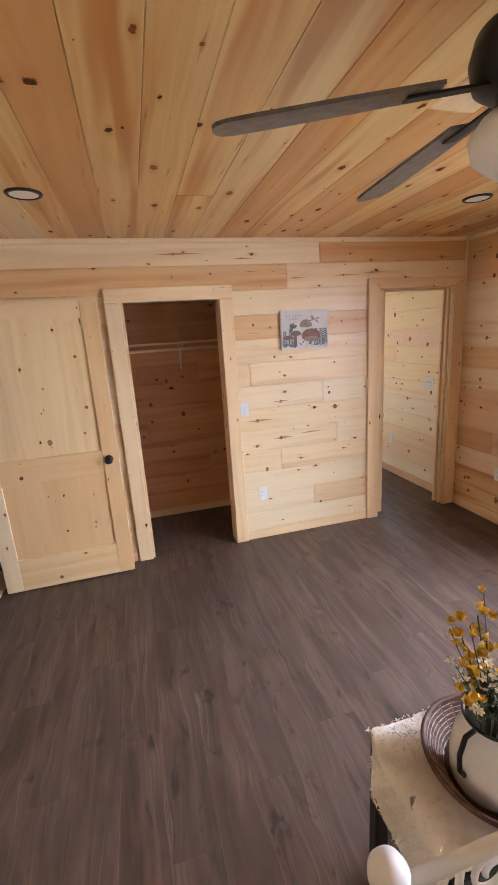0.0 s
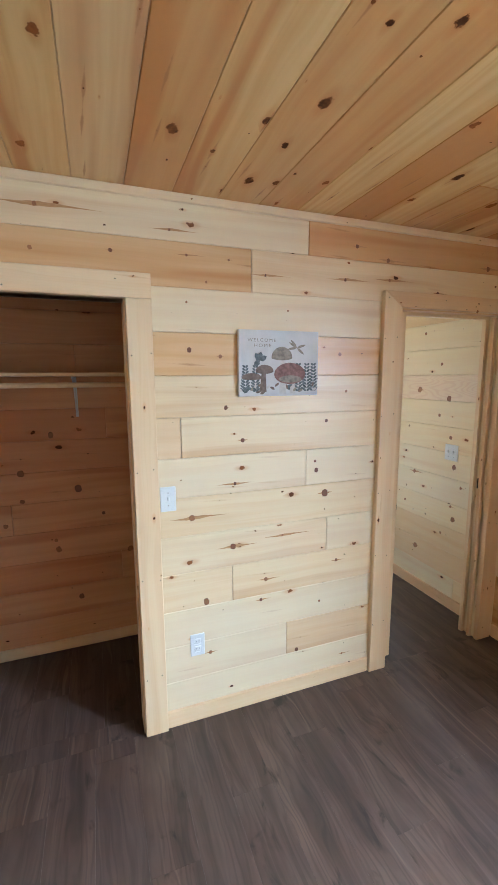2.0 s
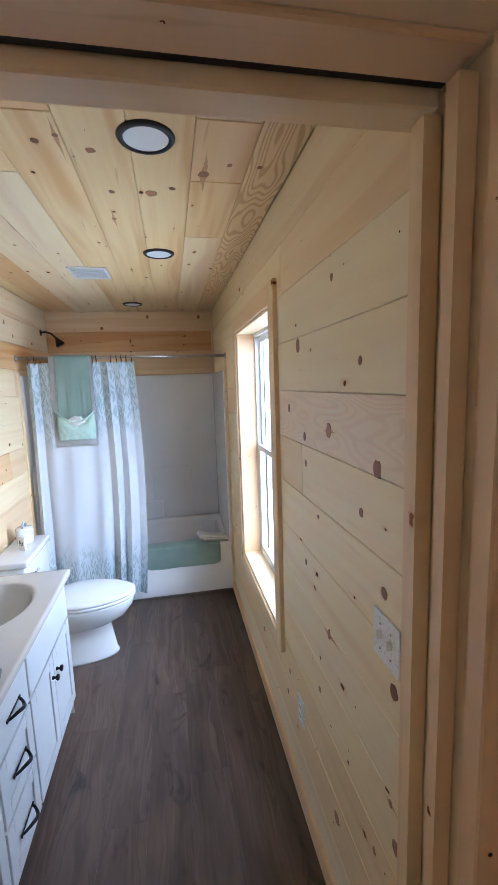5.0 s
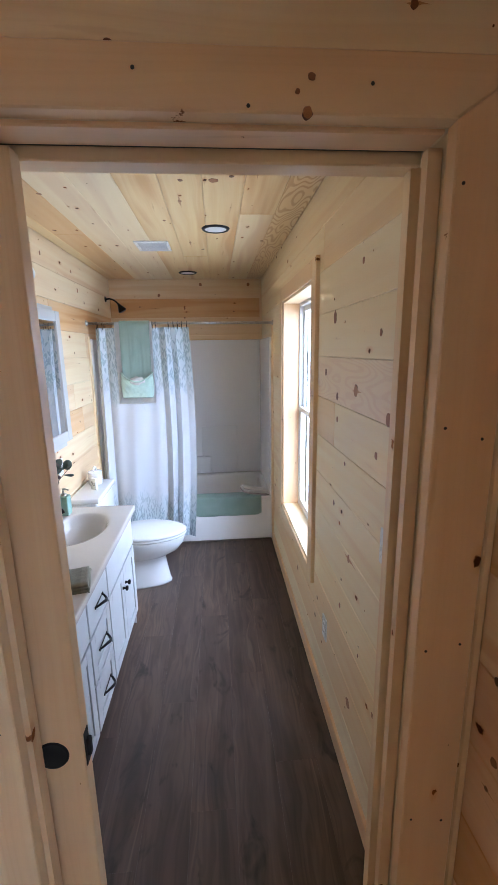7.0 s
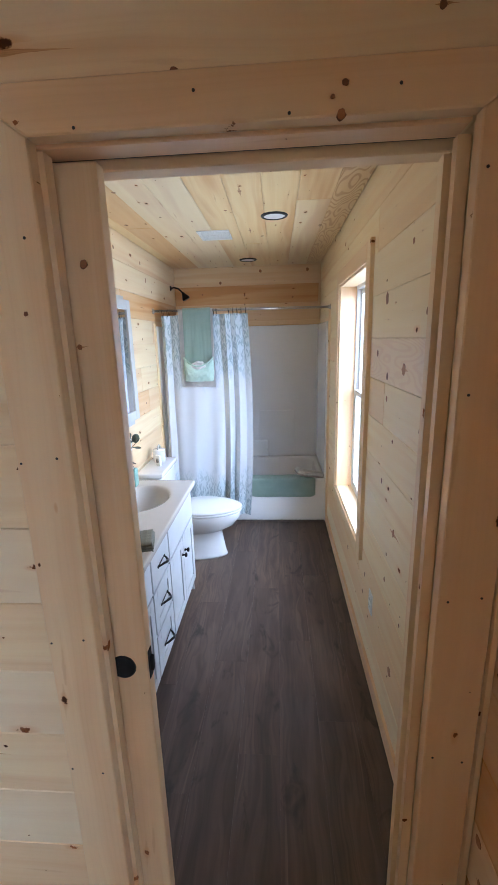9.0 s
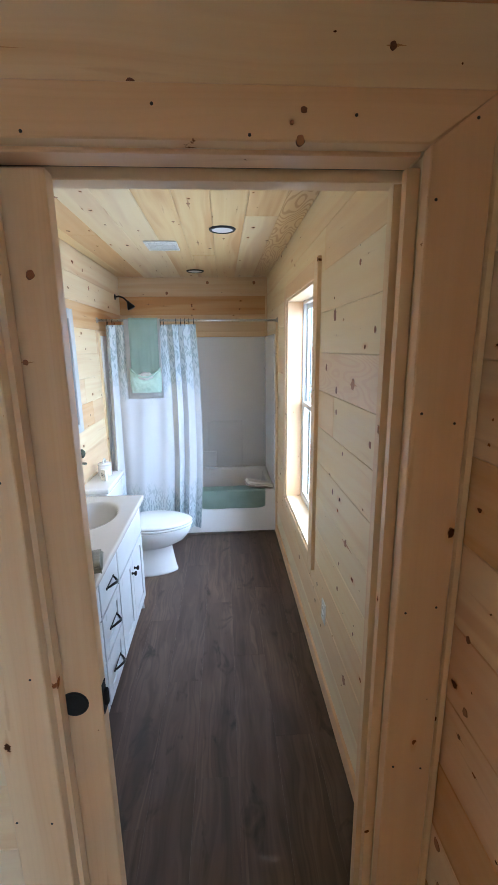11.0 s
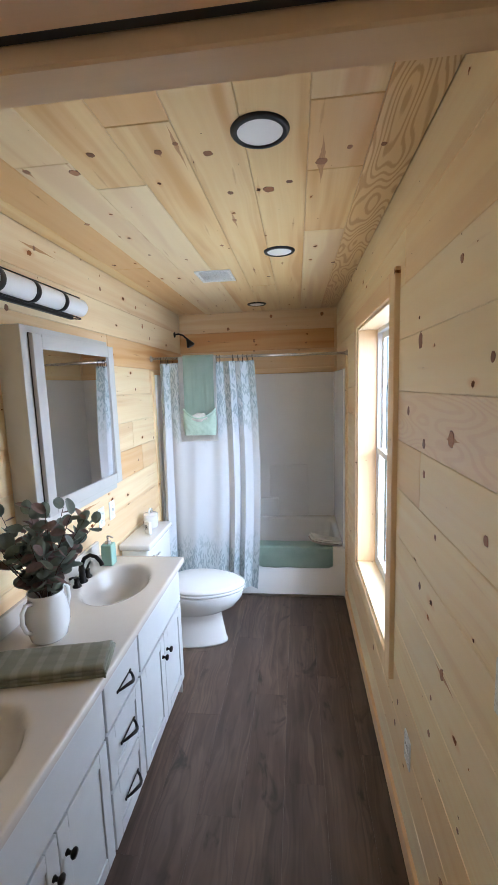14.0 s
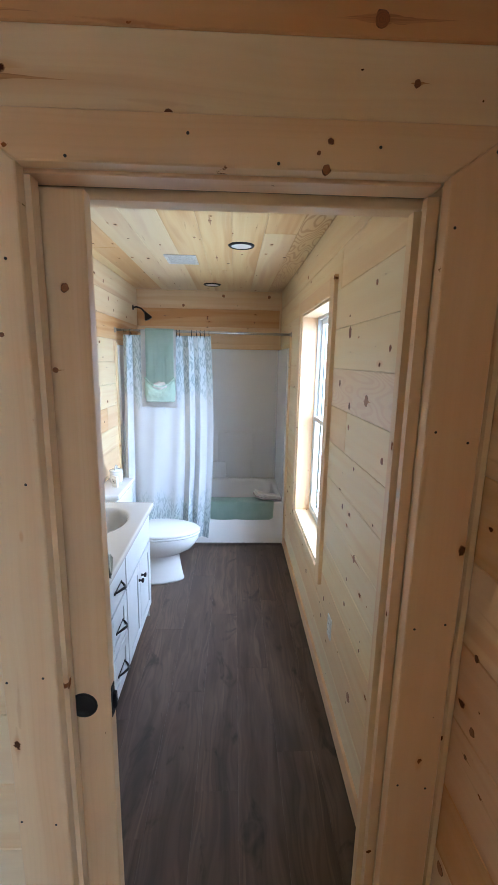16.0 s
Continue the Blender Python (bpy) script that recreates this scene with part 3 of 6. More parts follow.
trim_set("trim_pocket_jamb", "stepped pine split jamb of the sliding door", "door jamb", [
    ((3.655, NORTH + 0.002, 0), Z, Y, H2, 0.118, -0.012),
    ((3.630, 3.760, 0), Z, Y, H2 - 0.015, 0.020, -0.0245),
    ((3.630, 3.818, 0), Z, Y, H2 - 0.02, 0.026, -0.0245),
    ((2.928, 3.767, 0), Z, -Y, H2 - 0.010, 0.030, -0.020),
    ((2.935, 3.856, 0), Z, -Y, H2 - 0.02, 0.036, -0.028),
    ((2.905, NORTH + 0.002, H2), X, Y, 0.737, 0.056, -0.007),
    ((2.905, 3.810, H2), X, Y, 0.737, 0.046, -0.021)])
# dark strip that puts the shade of the track slot into colour
trim_set("trim_pocket_track", "dark strip standing for the shade in the door track slot of the jamb head", "door track", [
    ((2.905, 3.794, H2 + 0.001), X, Y, 0.74, 0.015, -0.003)], DARK_SLOT)
strike = box(3.650, 3.657, 3.780, 3.808, 1.00, 1.065, 0.002)
tagged(new("strike_plate", mesh_of("strike_plate", strike, BLACK)), "black metal strike plate in the pine jamb", "strike plate")

base_n = trim_set("baseboard_north", "flat pale pine baseboards along the bedroom walls", "baseboard", [
    ((1.64, NORTH, 0), X, Z, 1.16, 0.085, 0.014),
    ((WEST, NORTH, 0), X, Z, 1.005, 0.085, 0.014),
    ((EAST, NORTH - 0.022, 0), -Y, Z, NORTH - 0.022 - SOUTH, 0.085, 0.014)])
trim_set("baseboard_bath", "flat pale pine baseboard along the bathroom wall", "baseboard", [
    ((EAST, 6.685, 0), -Y, Z, 6.685 - 3.856, 0.085, 0.014)])
trim_set("baseboard_closet", "pale pine baseboard at the back of the closet", "baseboard", [
    ((CW, CB, 0), X, Z, CE - CW, 0.07, 0.012)])
trim_set("trim_crown", "narrow pine strips between walls and ceiling", "trim", [
    ((WEST, NORTH, CEIL - 0.034), X, Z, EAST - WEST - 0.018, 0.033, 0.016),
    ((EAST, NORTH - 0.0165, CEIL - 0.034), -Y, Z, NORTH - SOUTH - 0.02, 0.033, 0.016),
    ((EAST - 0.001, NORTH - 0.017, 0.086), Z, -X, CEIL - 0.122, 0.016, 0.003)])
trim_set("trim_corner", "narrow upright pine strip in the bedroom corner", "trim", [
    ((EAST - 0.001, NORTH, 0), Z, -X, CEIL - 0.036, 0.017, 0.016)])
trim_set("trim_tub", "upright pine strips at the ends of the bath alcove", "trim", [
    ((EAST, 6.643, 0.087), Z, Y, 1.87, 0.045, 0.016),
    ((BW, 6.688, 0.001), Z, -Y, 1.88, 0.045, 0.012),
    ((BW + 0.001, BACK, 1.865), X, Z, 1.528, 0.045, 0.012),
    ((EAST - 0.001, BACK, 1.915), Z, -X, 0.54, 0.02, 0.014)])


# ---------- windows ----------
def sash_window(name, y0, y1, z0, z1, label):
    """A white double-hung window in the east wall with a pine reveal and casing."""
    xo = EAST + 0.105
    fr = 0.035
    bm = box(xo, xo + 0.05, y0 + 0.0, y0 + fr, z0, z1, 0.003)
    for a in ((y1 - fr, y1, z0, z1), (y0 + fr, y1 - fr, z0, z0 + fr), (y0 + fr, y1 - fr, z1 - fr, z1)):
        box(xo, xo + 0.05, a[0], a[1], a[2], a[3], 0.003, bm=bm)
    root = tagged(new(name, mesh_of(name, bm, WINDOW_VINYL)), label, "window", kind="structure")
    mid = (z0 + z1) / 2
    for low, xs in ((True, xo + 0.004), (False, xo + 0.026)):
        a, b = (z0 + fr, mid + 0.018) if low else (mid - 0.018, z1 - fr)
        s = 0.036
        bm = box(xs, xs + 0.02, y0 + fr, y0 + fr + s, a, b, 0.003)
        box(xs, xs + 0.02, y1 - fr - s, y1 - fr, a, b, 0.003, bm=bm)
        box(xs, xs + 0.02, y0 + fr + s, y1 - fr - s, a, a + s, 0.003, bm=bm)
        box(xs, xs + 0.02, y0 + fr + s, y1 - fr - s, b - s, b, 0.003, bm=bm)
        sash = part("sash", bm, WINDOW_VINYL, root)
        pane = part("pane", box(xs + 0.008, xs + 0.012, y0 + fr + s - 0.004, y1 - fr - s + 0.004, a + s - 0.004, b - s + 0.004), GLASS, sash)
        pane.visible_shadow = False
    lock = box(xo - 0.006, xo + 0.006, (y0 + y1) / 2 - 0.03, (y0 + y1) / 2 + 0.03, mid + 0.019, mid + 0.032, 0.003)
    part("sash_lock", lock, WINDOW_VINYL, root)
    reveal = xo - EAST + 0.012
    for o, along, across, length in (((EAST - 0.008, y0 + 0.001, z0), Z, X, z1 - z0), ((xo + 0.004, y1 - 0.001, z0), Z, -X, z1 - z0),
                                     ((EAST - 0.008, y1 - 0.016, z0 + 0.001), -Y, X, y1 - y0 - 0.032), ((EAST - 0.008, y0 + 0.016, z1 - 0.001), Y, X, y1 - y0 - 0.032)):
        ob = part("window_reveal", board_bm(length, reveal, 0.014, 0.002), PINE_TRIM, root)
        ob.matrix_basis = axes(o, along, across)
    w = 0.09
    for o, along, across, length in (((EAST, y0 - 0.004, z0 - 0.06), Z, -Y, z1 - z0 + 0.15), ((EAST, y1 + w + 0.004, z0 - 0.06), Z, -Y, z1 - z0 + 0.15),
                                     ((EAST, y1 + 0.003, z1), -Y, Z, y1 - y0 + 0.006), ((EAST, y1 + 0.003, z0 - 0.06), -Y, Z, y1 - y0 + 0.006)):
        wide = w if along == Z else (0.089 if o[2] > 1 else 0.06)
        # the outward face looks into the room
        ob = part("casing_board", board_bm(length, wide, 0.02, 0.0025), PINE_TRIM, root)
        m = axes(o, along, across)
        if m.col[2].x > 0:
            m = axes(Vector(o) + Vector(across) * wide, along, -Vector(across))
        ob.matrix_basis = m
    return root


sash_window("window_1", *WIN, "white vinyl double-hung bathroom window in a pine reveal")
sash_window("window_2", *BWIN, "white vinyl double-hung bedroom window in a pine reveal")
# this window is added out of view to go with its extra lamp
sash_window("window_3", *ADDED_WIN, "white vinyl double-hung bedroom window in a pine reveal")

# ---------- bedroom things ----------
def panel_door():
    """The open two-panel pine door, with an arched upper panel; local x from the hinges."""
    w, h, t, st = 0.914, 2.03, 0.035, 0.112
    d = thing("panel_door", pose(-0.25, 3.566, 0.012, 0, 0, 0.8), "open knotty pine two-panel door with a black knob", "door")

    def upright(name, x0, wide, z0, high):
        ob = part(name, board_bm(high, wide, t, 0.003), PINE_DOOR, d)
        ob.matrix_basis = axes((x0 + wide, t, z0), Z, -X)

    upright("stile", 0, st, 0, h)
    upright("stile", w - st, st, 0, h)
    for z0, high in ((0, 0.25), (0.82, 0.176)):
        ob = part("rail", board_bm(w - 2 * st, high, t, 0.003), PINE_DOOR, d)
        ob.matrix_basis = axes((st, t, z0), X, Z)
    # arched top rail: a strip whose lower edge rises to the middle
    bm, n = bmesh.new(), 24
    for i in range(n + 1):
        u = i / n
        x = st + (w - 2 * st) * u
        z = 1.885 + 0.055 * math.sin(math.pi * u)
        for y in (0, t):
            bm.verts.new((x, y, z)), bm.verts.new((x, y, h))
    bm.verts.ensure_lookup_table()
    v = bm.verts
    for i in range(n):
        a, b = 4 * i, 4 * i + 4
        for q in ((a, b, b + 1, a + 1), (a + 2, a + 3, b + 3, b + 2), (a, a + 2, b + 2, b), (a + 1, b + 1, b + 3, a + 3)):
            bm.faces.new([v[k] for k in q])
    part("top_rail", bm, PINE_DOOR, d)
    for z0, z1 in ((0.245, 0.825), (0.99, 1.945)):
        pn = part("panel", board_bm(z1 - z0, w - 2 * st + 0.01, 0.012, 0.001), PINE_DOOR, d)
        pn.matrix_basis = axes((w - st + 0.005, 0.026, z0), Z, -X)
    knob = lathe([(0, 0), (0.031, 0), (0.031, 0.006), (0.026, 0.009), (0.012, 0.012), (0.011, 0.028), (0.022, 0.034), (0.028, 0.045), (0.026, 0.056), (0.015, 0.063), (0, 0.064)], 28)
    k = part("door_knob", knob, BLACK, d, "round matt black door knob", True)
    k.matrix_basis = Matrix.Translation((w - 0.07, 0.0, 0.925)) @ pose(0, 0, 0, 90)
    for z in (0.2, 1.0, 1.8):
        part("hinge", box(-0.012, 0.0, -0.006, 0.006, z, z + 0.09, 0.003), BLACK, d)
    return d


pine_door = panel_door()

# the sliding door, most of it in its pocket
sd = thing("pocket_door", pose(2.248, 3.778, 0.012), "pale pine sliding door pushed into its wall pocket", "door")
ob = part("door_leaf", board_bm(2.036, 0.755, 0.034, 0.002), PINE_TRIM, sd)
ob.matrix_basis = axes((0.755, 0.034, 0), Z, -X)
SOOT = plain("dull_black_plastic", (0.012, 0.011, 0.011), 0.75, 0, 0.1)
pull = lathe([(0, 0.0012), (0.026, 0.0012), (0.027, 0.0022), (0.031, 0.0024), (0.032, 0.0)], 32)
part("flush_pull", pull, SOOT, sd, "round black flush pull", True).matrix_basis = Matrix.Translation((0.693, 0.0, 0.945)) @ pose(0, 0, 0, 90)

latch = box(0.752, 0.757, 0.005, 0.029, 0.905, 0.985, 0.002)
box(0.755, 0.765, 0.010, 0.024, 0.925, 0.965, 0.003, bm=latch)
part("edge_pull", latch, SOOT, sd, "black edge pull")

# picture on a canvas: mushrooms, plants and insects as plain flat shapes
CANVAS = plain("canvas_white", (0.74, 0.71, 0.68), 0.8, 0, 0.06, 14, 0.1)
art = thing("canvas_picture", pose(2.02, NORTH - 0.024, 1.62), "small white canvas print of brown mushrooms and grey plants", "picture")
part("canvas", box(0, 0.407, 0, 0.024, 0, 0.302, 0.002), CANVAS, art)
UMBER = plain("print_brown", (0.27, 0.19, 0.15), 0.8, 0, 0.25, 60)
TAUPE = plain("print_taupe", (0.42, 0.35, 0.27), 0.8, 0, 0.25, 60)
SLATE = plain("print_grey", (0.20, 0.22, 0.22), 0.8, 0, 0.3, 70)
PALE = plain("print_pale", (0.72, 0.66, 0.60), 0.8, 0, 0.1, 60)
layer = [0.0]


def flat(name, outline, material):
    """A printed shape on the canvas."""
    layer[0] += 0.00003
    bm = bmesh.new()
    bm.faces.new([bm.verts.new((x, -0.0008 - layer[0], z)) for x, z in outline])
    part(name, bm, material, art)


def cap_shape(cx, cz, rx, up, down, n=20):
    return [(cx + rx * math.cos(a), cz + (up if math.sin(a) > 0 else down) * math.sin(a)) for a in (2 * math.pi * i / n for i in range(n))]


def leaf_shape(x, z, ang, ln, wd):
    c, s = math.cos(ang), math.sin(ang)
    return [(x + c * u * ln - s * v * wd, z + s * u * ln + c * v * wd) for u, v in ((0, 0), (0.3, 0.5), (0.7, 0.4), (1, 0), (0.7, -0.4), (0.3, -0.5))]


random.seed(11)
for side in (0.03, 0.08, 0.30, 0.345, 0.38):
    for k in range(9):
        z = 0.02 + 0.014 * k * (1.1 if side > 0.2 else 1)
        for sg in (1, -1):
            flat("printed_leaf", leaf_shape(side, z, math.pi / 2 - sg * 0.9, 0.034 - 0.002 * k, 0.011), SLATE)
flat("printed_stem", [(0.200, 0.01), (0.236, 0.01), (0.224, 0.18), (0.207, 0.18)], PALE)
flat("printed_mushroom", cap_shape(0.213, 0.178, 0.054, 0.050, 0.012), TAUPE)
flat("printed_stem", [(0.255, 0.01), (0.285, 0.01), (0.278, 0.09), (0.26, 0.09)], PALE)
flat("printed_mushroom", cap_shape(0.255, 0.10, 0.082, 0.055, 0.045), plain("print_red_brown", (0.36, 0.19, 0.16), 0.8, 0, 0.25, 60))
flat("printed_gills", cap_shape(0.258, 0.078, 0.060, 0.018, 0.016), TAUPE)
flat("printed_mushroom", cap_shape(0.125, 0.115, 0.045, 0.03, 0.012), UMBER)
flat("printed_stem", [(0.10, 0.02), (0.135, 0.02), (0.13, 0.11), (0.11, 0.11)], UMBER)
flat("printed_mushroom", cap_shape(0.06, 0.085, 0.05, 0.022, 0.010), UMBER)
for k in range(26):
    flat("printed_leaf", leaf_shape(random.uniform(0.01, 0.38), random.uniform(0.006, 0.05), random.uniform(0.2, 2.9), 0.03, 0.012), random.choice((SLATE, PALE, TAUPE, UMBER)))
for a in (0.5, 1.4, 2.2, 3.9):
    flat("printed_wing", leaf_shape(0.10, 0.165, a, 0.04, 0.026), SLATE)
for a in (0.3, 2.6, 3.3, 5.6, 2.3):
    flat("printed_wing", leaf_shape(0.29, 0.225, a, 0.05, 0.012), TAUPE)


def printed_word(word, x0, x1, z, high):
    """Letters printed on the canvas, fitted between x0 and x1."""
    text = bpy.data.curves.new("printed_word", "FONT")
    text.body, text.space_character = word, 1.35
    shape = bpy.data.objects.new("printed_word", text)
    scene.collection.objects.link(shape)
    me = bpy.data.meshes.new_from_object(shape)
    bpy.data.objects.remove(shape)
    bm = bmesh.new()
    bm.from_mesh(me)
    bpy.data.meshes.remove(me)
    lo, hi = min(v.co.x for v in bm.verts), max(v.co.x for v in bm.verts)
    top = max(v.co.y for v in bm.verts)
    for v in bm.verts:
        v.co = Vector((x0 + (v.co.x - lo) * (x1 - x0) / (hi - lo), -0.002, z + v.co.y * high / top))
    part("printed_word", bm, TAUPE, art)


printed_word("WELCOME", 0.042, 0.182, 0.250, 0.014)
printed_word("HOME", 0.074, 0.158, 0.226, 0.014)


# wall plates: local x across, z up, y out of the wall is negative
def wall_plate(m, kind, label, group=""):
    root = thing("light_switch" if "switch" in kind else "power_outlet", m, label, "switch" if "switch" in kind else "outlet", group)
    w = 0.115 if "double" in kind else 0.071
    part("cover_plate", box(-w / 2, w / 2, -0.006, 0, -0.0575, 0.0575, 0.0035, 3), PLATE, root)
    if "switch" in kind:
        for cx in ((-0.023, 0.023) if "double" in kind else (0,)):
            part("toggle", box(cx - 0.005, cx + 0.005, -0.018, -0.005, -0.004, 0.014, 0.002), PLATE, root)
            for z in (-0.03, 0.03):
                part("screw", moved(lathe([(0.003, 0), (0.003, 0.0015), (0, 0.002)], 10), pose(cx, -0.006, z, 90)), NICKEL, root)
    else:
        for z in (-0.02, 0.02):
            part("socket_face", box(-0.017, 0.017, -0.0085, -0.005, z - 0.0145, z + 0.0145, 0.004), PLATE, root)
            for sx in (-0.006, 0.006):
                part("slot", box(sx - 0.001, sx + 0.001, -0.0089, -0.008, z - 0.002, z + 0.006), DARK_SLOT, root)
    return root


on_east = lambda y, z: pose(EAST, y, z, 0, 0, -90)
wall_plate(pose(1.682, NORTH, 1.163), "switch", "white toggle light switch beside the closet casing")
wall_plate(pose(1.80, NORTH, 0.41), "outlet", "white double power outlet low on the pine wall", "power outlets")
wall_plate(on_east(3.215, 0.445), "outlet", "white double power outlet low on the pine wall", "power outlets")
wall_plate(on_east(4.805, 0.43), "outlet", "white double power outlet low on the pine wall", "power outlets")
wall_plate(on_east(4.145, 1.165), "double switch", "white double toggle switch on the bathroom wall")
wall_plate(pose(BW, 5.645, 1.016, 0, 0, 90), "outlet", "white outlet above the vanity", "power outlets")
wall_plate(pose(BW, 5.785, 1.018, 0, 0, 90), "switch", "white switch above the toilet tank")


# recessed ceiling lights
def can_light(x, y):
    root = thing("recessed_light", pose(x, y, CEIL), "round recessed ceiling light with a black ring", "ceiling light", "recessed ceiling lights")
    part("ring", lathe([(0.064, -0.004), (0.066, -0.009), (0.078, -0.008), (0.083, -0.002), (0.084, 0.004)], 40), BLACK, root, "black trim ring", True)
    part("diffuser", lathe([(0, -0.006), (0.05, -0.006), (0.0655, -0.005)], 40), DIFFUSER, root, "white frosted disc", True)


for x, y in ((0.46, 2.838), (2.953, 2.76), (3.308, 4.683), (3.317, 5.753), (3.06, 7.165)):
    can_light(x, y)

# ceiling fan with a light globe
BLADE = plain("weathered_grey_blade", (0.16, 0.13, 0.105), 0.45, 0, 0.25, 30)
fan = thing("ceiling_fan", pose(1.74, 1.29, CEIL), "black ceiling fan with grey-brown blades and a white globe", "ceiling fan")
part("canopy", lathe([(0.012, -0.06), (0.05, -0.055), (0.068, -0.02), (0.07, 0.002)], 32), BLACK, fan, "", True)
part("downrod", lathe([(0.0125, -0.12), (0.0125, -0.05)], 16), BLACK, fan, "", True)
part("motor_housing", lathe([(0, -0.255), (0.09, -0.25), (0.125, -0.225), (0.135, -0.18), (0.125, -0.14), (0.08, -0.115), (0.02, -0.11)], 40), BLACK, fan, "round black motor housing", True)
part("light_collar", lathe([(0.07, -0.29), (0.082, -0.28), (0.08, -0.25), (0.05, -0.248)], 32), BLACK, fan, "", True)
part("globe", lathe([(0, -0.415), (0.07, -0.404), (0.118, -0.365), (0.128, -0.325), (0.105, -0.292), (0.07, -0.284)], 36), DIFFUSER, fan, "white frosted glass globe", True)
for k in range(5):
    a = radians(159 - 70 * k)
    turn = Matrix.Rotation(a, 4, "Z")
    bm = bmesh.new()
    outline = [(0.20, -0.050), (0.40, -0.060), (0.60, -0.064), (0.65, -0.061), (0.676, -0.050), (0.688, -0.030), (0.692, 0.0), (0.688, 0.030), (0.676, 0.050), (0.65, 0.061), (0.60, 0.064), (0.40, 0.060), (0.20, 0.050)]
    top = [bm.verts.new((x, y, 0.004)) for x, y in outline]
    low = [bm.verts.new((x, y, -0.004)) for x, y in outline]
    bm.faces.new(top), bm.faces.new(low[::-1])
    for i in range(len(outline)):
        j = (i + 1) % len(outline)
        bm.faces.new((top[i], low[i], low[j], top[j]))
    blade = part("blade", bm, BLADE, fan, "grey-brown wooden fan blade")
    blade.matrix_basis = turn @ Matrix.Translation((0, 0, -0.220)) @ Matrix.Rotation(radians(3), 4, "Y") @ Matrix.Rotation(radians(-11), 4, "X")
    iron = box(0.10, 0.27, -0.022, 0.022, -0.006, 0.0, 0.003)
    part("blade_bracket", iron, BLACK, blade, "black blade bracket").matrix_basis = Matrix.Translation((0, 0, -0.005))
chain = tube([(0.05, 0.05, -0.30), (0.052, 0.05, -0.42), (0.052, 0.05, -0.50)], 0.0015, 6)
part("pull_chain", chain, NICKEL, fan)

# white iron footboard of the bed
IRON = plain("white_painted_iron", (0.80, 0.80, 0.78), 0.32, 0, 0.03)
bed = thing("iron_footboard", pose(1.145, 0.878, 0.0), "white painted iron bed footboard with round finials", "bed")
WB = 1.40
for x in (0, WB):
    part("post", lathe([(0.019, 0), (0.019, 0.86), (0.015, 0.87)], 20), IRON, bed, "", True).location = (x, 0, 0)
    fin = lathe([(0.012, 0.0), (0.022, 0.006), (0.014, 0.014), (0.024, 0.022), (0.033, 0.04), (0.033, 0.056), (0.024, 0.073), (0.010, 0.081), (0, 0.083)], 24)
    part("finial", fin, IRON, bed, "rounded white finial", True).location = (x, 0, 0.865)
part("top_rail", tube([(0.0, 0, 0.875), (WB, 0, 0.875)], 0.0125, 14), IRON, bed, "", True)
part("lower_rail", tube([(0.0, 0, 0.38), (WB, 0, 0.38)], 0.0125, 14), IRON, bed, "", True)
for k in range(1, 10):
    x = WB * k / 10
    part("spindle", tube([(x, 0, 0.38), (x, 0, 0.87)], 0.007, 10), IRON, bed, "", True)
for k in range(10):
    x = WB * (k + 0.5) / 10
    pts = [(x + 0.045 * math.cos(a) * (1 - i / 34), 0, 0.81 + 0.05 * math.sin(a) * (1 - i / 34)) for i, a in enumerate(1.3 + 0.36 * j for j in range(24))]
    part("scroll", tube(pts, 0.006, 8), IRON, bed, "", True)

# bench with a fur throw and a basket of flowers
BLACKWOOD = plain("black_stained_wood", (0.016, 0.014, 0.013), 0.42, 0, 0.2)
bench = thing("black_bench", pose(1.385, 0.965, 0), "black wooden bench at the foot of the bed", "bench")
part("bench_top", box(0, 0.95, 0, 0.36, 0.555, 0.595, 0.012, 3), BLACKWOOD, bench)
for x in (0.0, 0.905):
    for y in (0.0, 0.315):
        part("leg", box(x, x + 0.045, y, y + 0.045, 0, 0.56, 0.008, 3), BLACKWOOD, bench)
for y in (0.012, 0.325):
    part("apron", box(0.045, 0.905, y, y + 0.022, 0.47, 0.556), BLACKWOOD, bench)
for x in (0.012, 0.915):
    part("apron", box(x, x + 0.022, 0.045, 0.315, 0.47, 0.556), BLACKWOOD, bench)

FUR = cloth("cream_fur", (0.92, 0.88, 0.80), (0.90, 0.85, 0.76), 160, 0.1, 14)
throw = thing("fur_throw", pose(1.383, 0.965, 0.597), "cream fake fur throw lying over the bench", "throw")
bm = bmesh.new()
bmesh.ops.create_grid(bm, x_segments=60, y_segments=46, size=0.5)
noise.seed_set(3)
for v in bm.verts:
    u, w = v.co.x + 0.5, v.co.y + 0.5
    x, y = -0.21 + 0.012 * noise.noise((0, w * 9, 4)) + 0.96 * u, 0.02 + 0.03 * noise.noise((u * 5, 0, 8)) * (1 - w) + 0.375 * w
    z = 0.014 + 0.010 * noise.noise((x * 22, y * 22, 0)) + 0.006 * noise.noise((x * 70, y * 70, 1))
    if x < 0.0:
        drop = -x * (1.0 - 0.25 * w)
        x, y, z = -0.014 + 0.006 * noise.noise((y * 20, drop * 20, 2)), 0.02 + (y - 0.02) * 0.80, 0.010 - drop
    elif y > 0.362:
        y, z = 0.370 + 0.006 * noise.noise((x * 20, y * 20, 2)), 0.374 - y
    v.co = Vector((x, y + 0.004 * noise.noise((x * 30, 9, z * 30)), z))
bmesh.ops.solidify(bm, geom=bm.faces[:], thickness=0.010)
part("fur_sheet", bm, FUR, throw, "", True)
bm = bmesh.new()
random.seed(5)
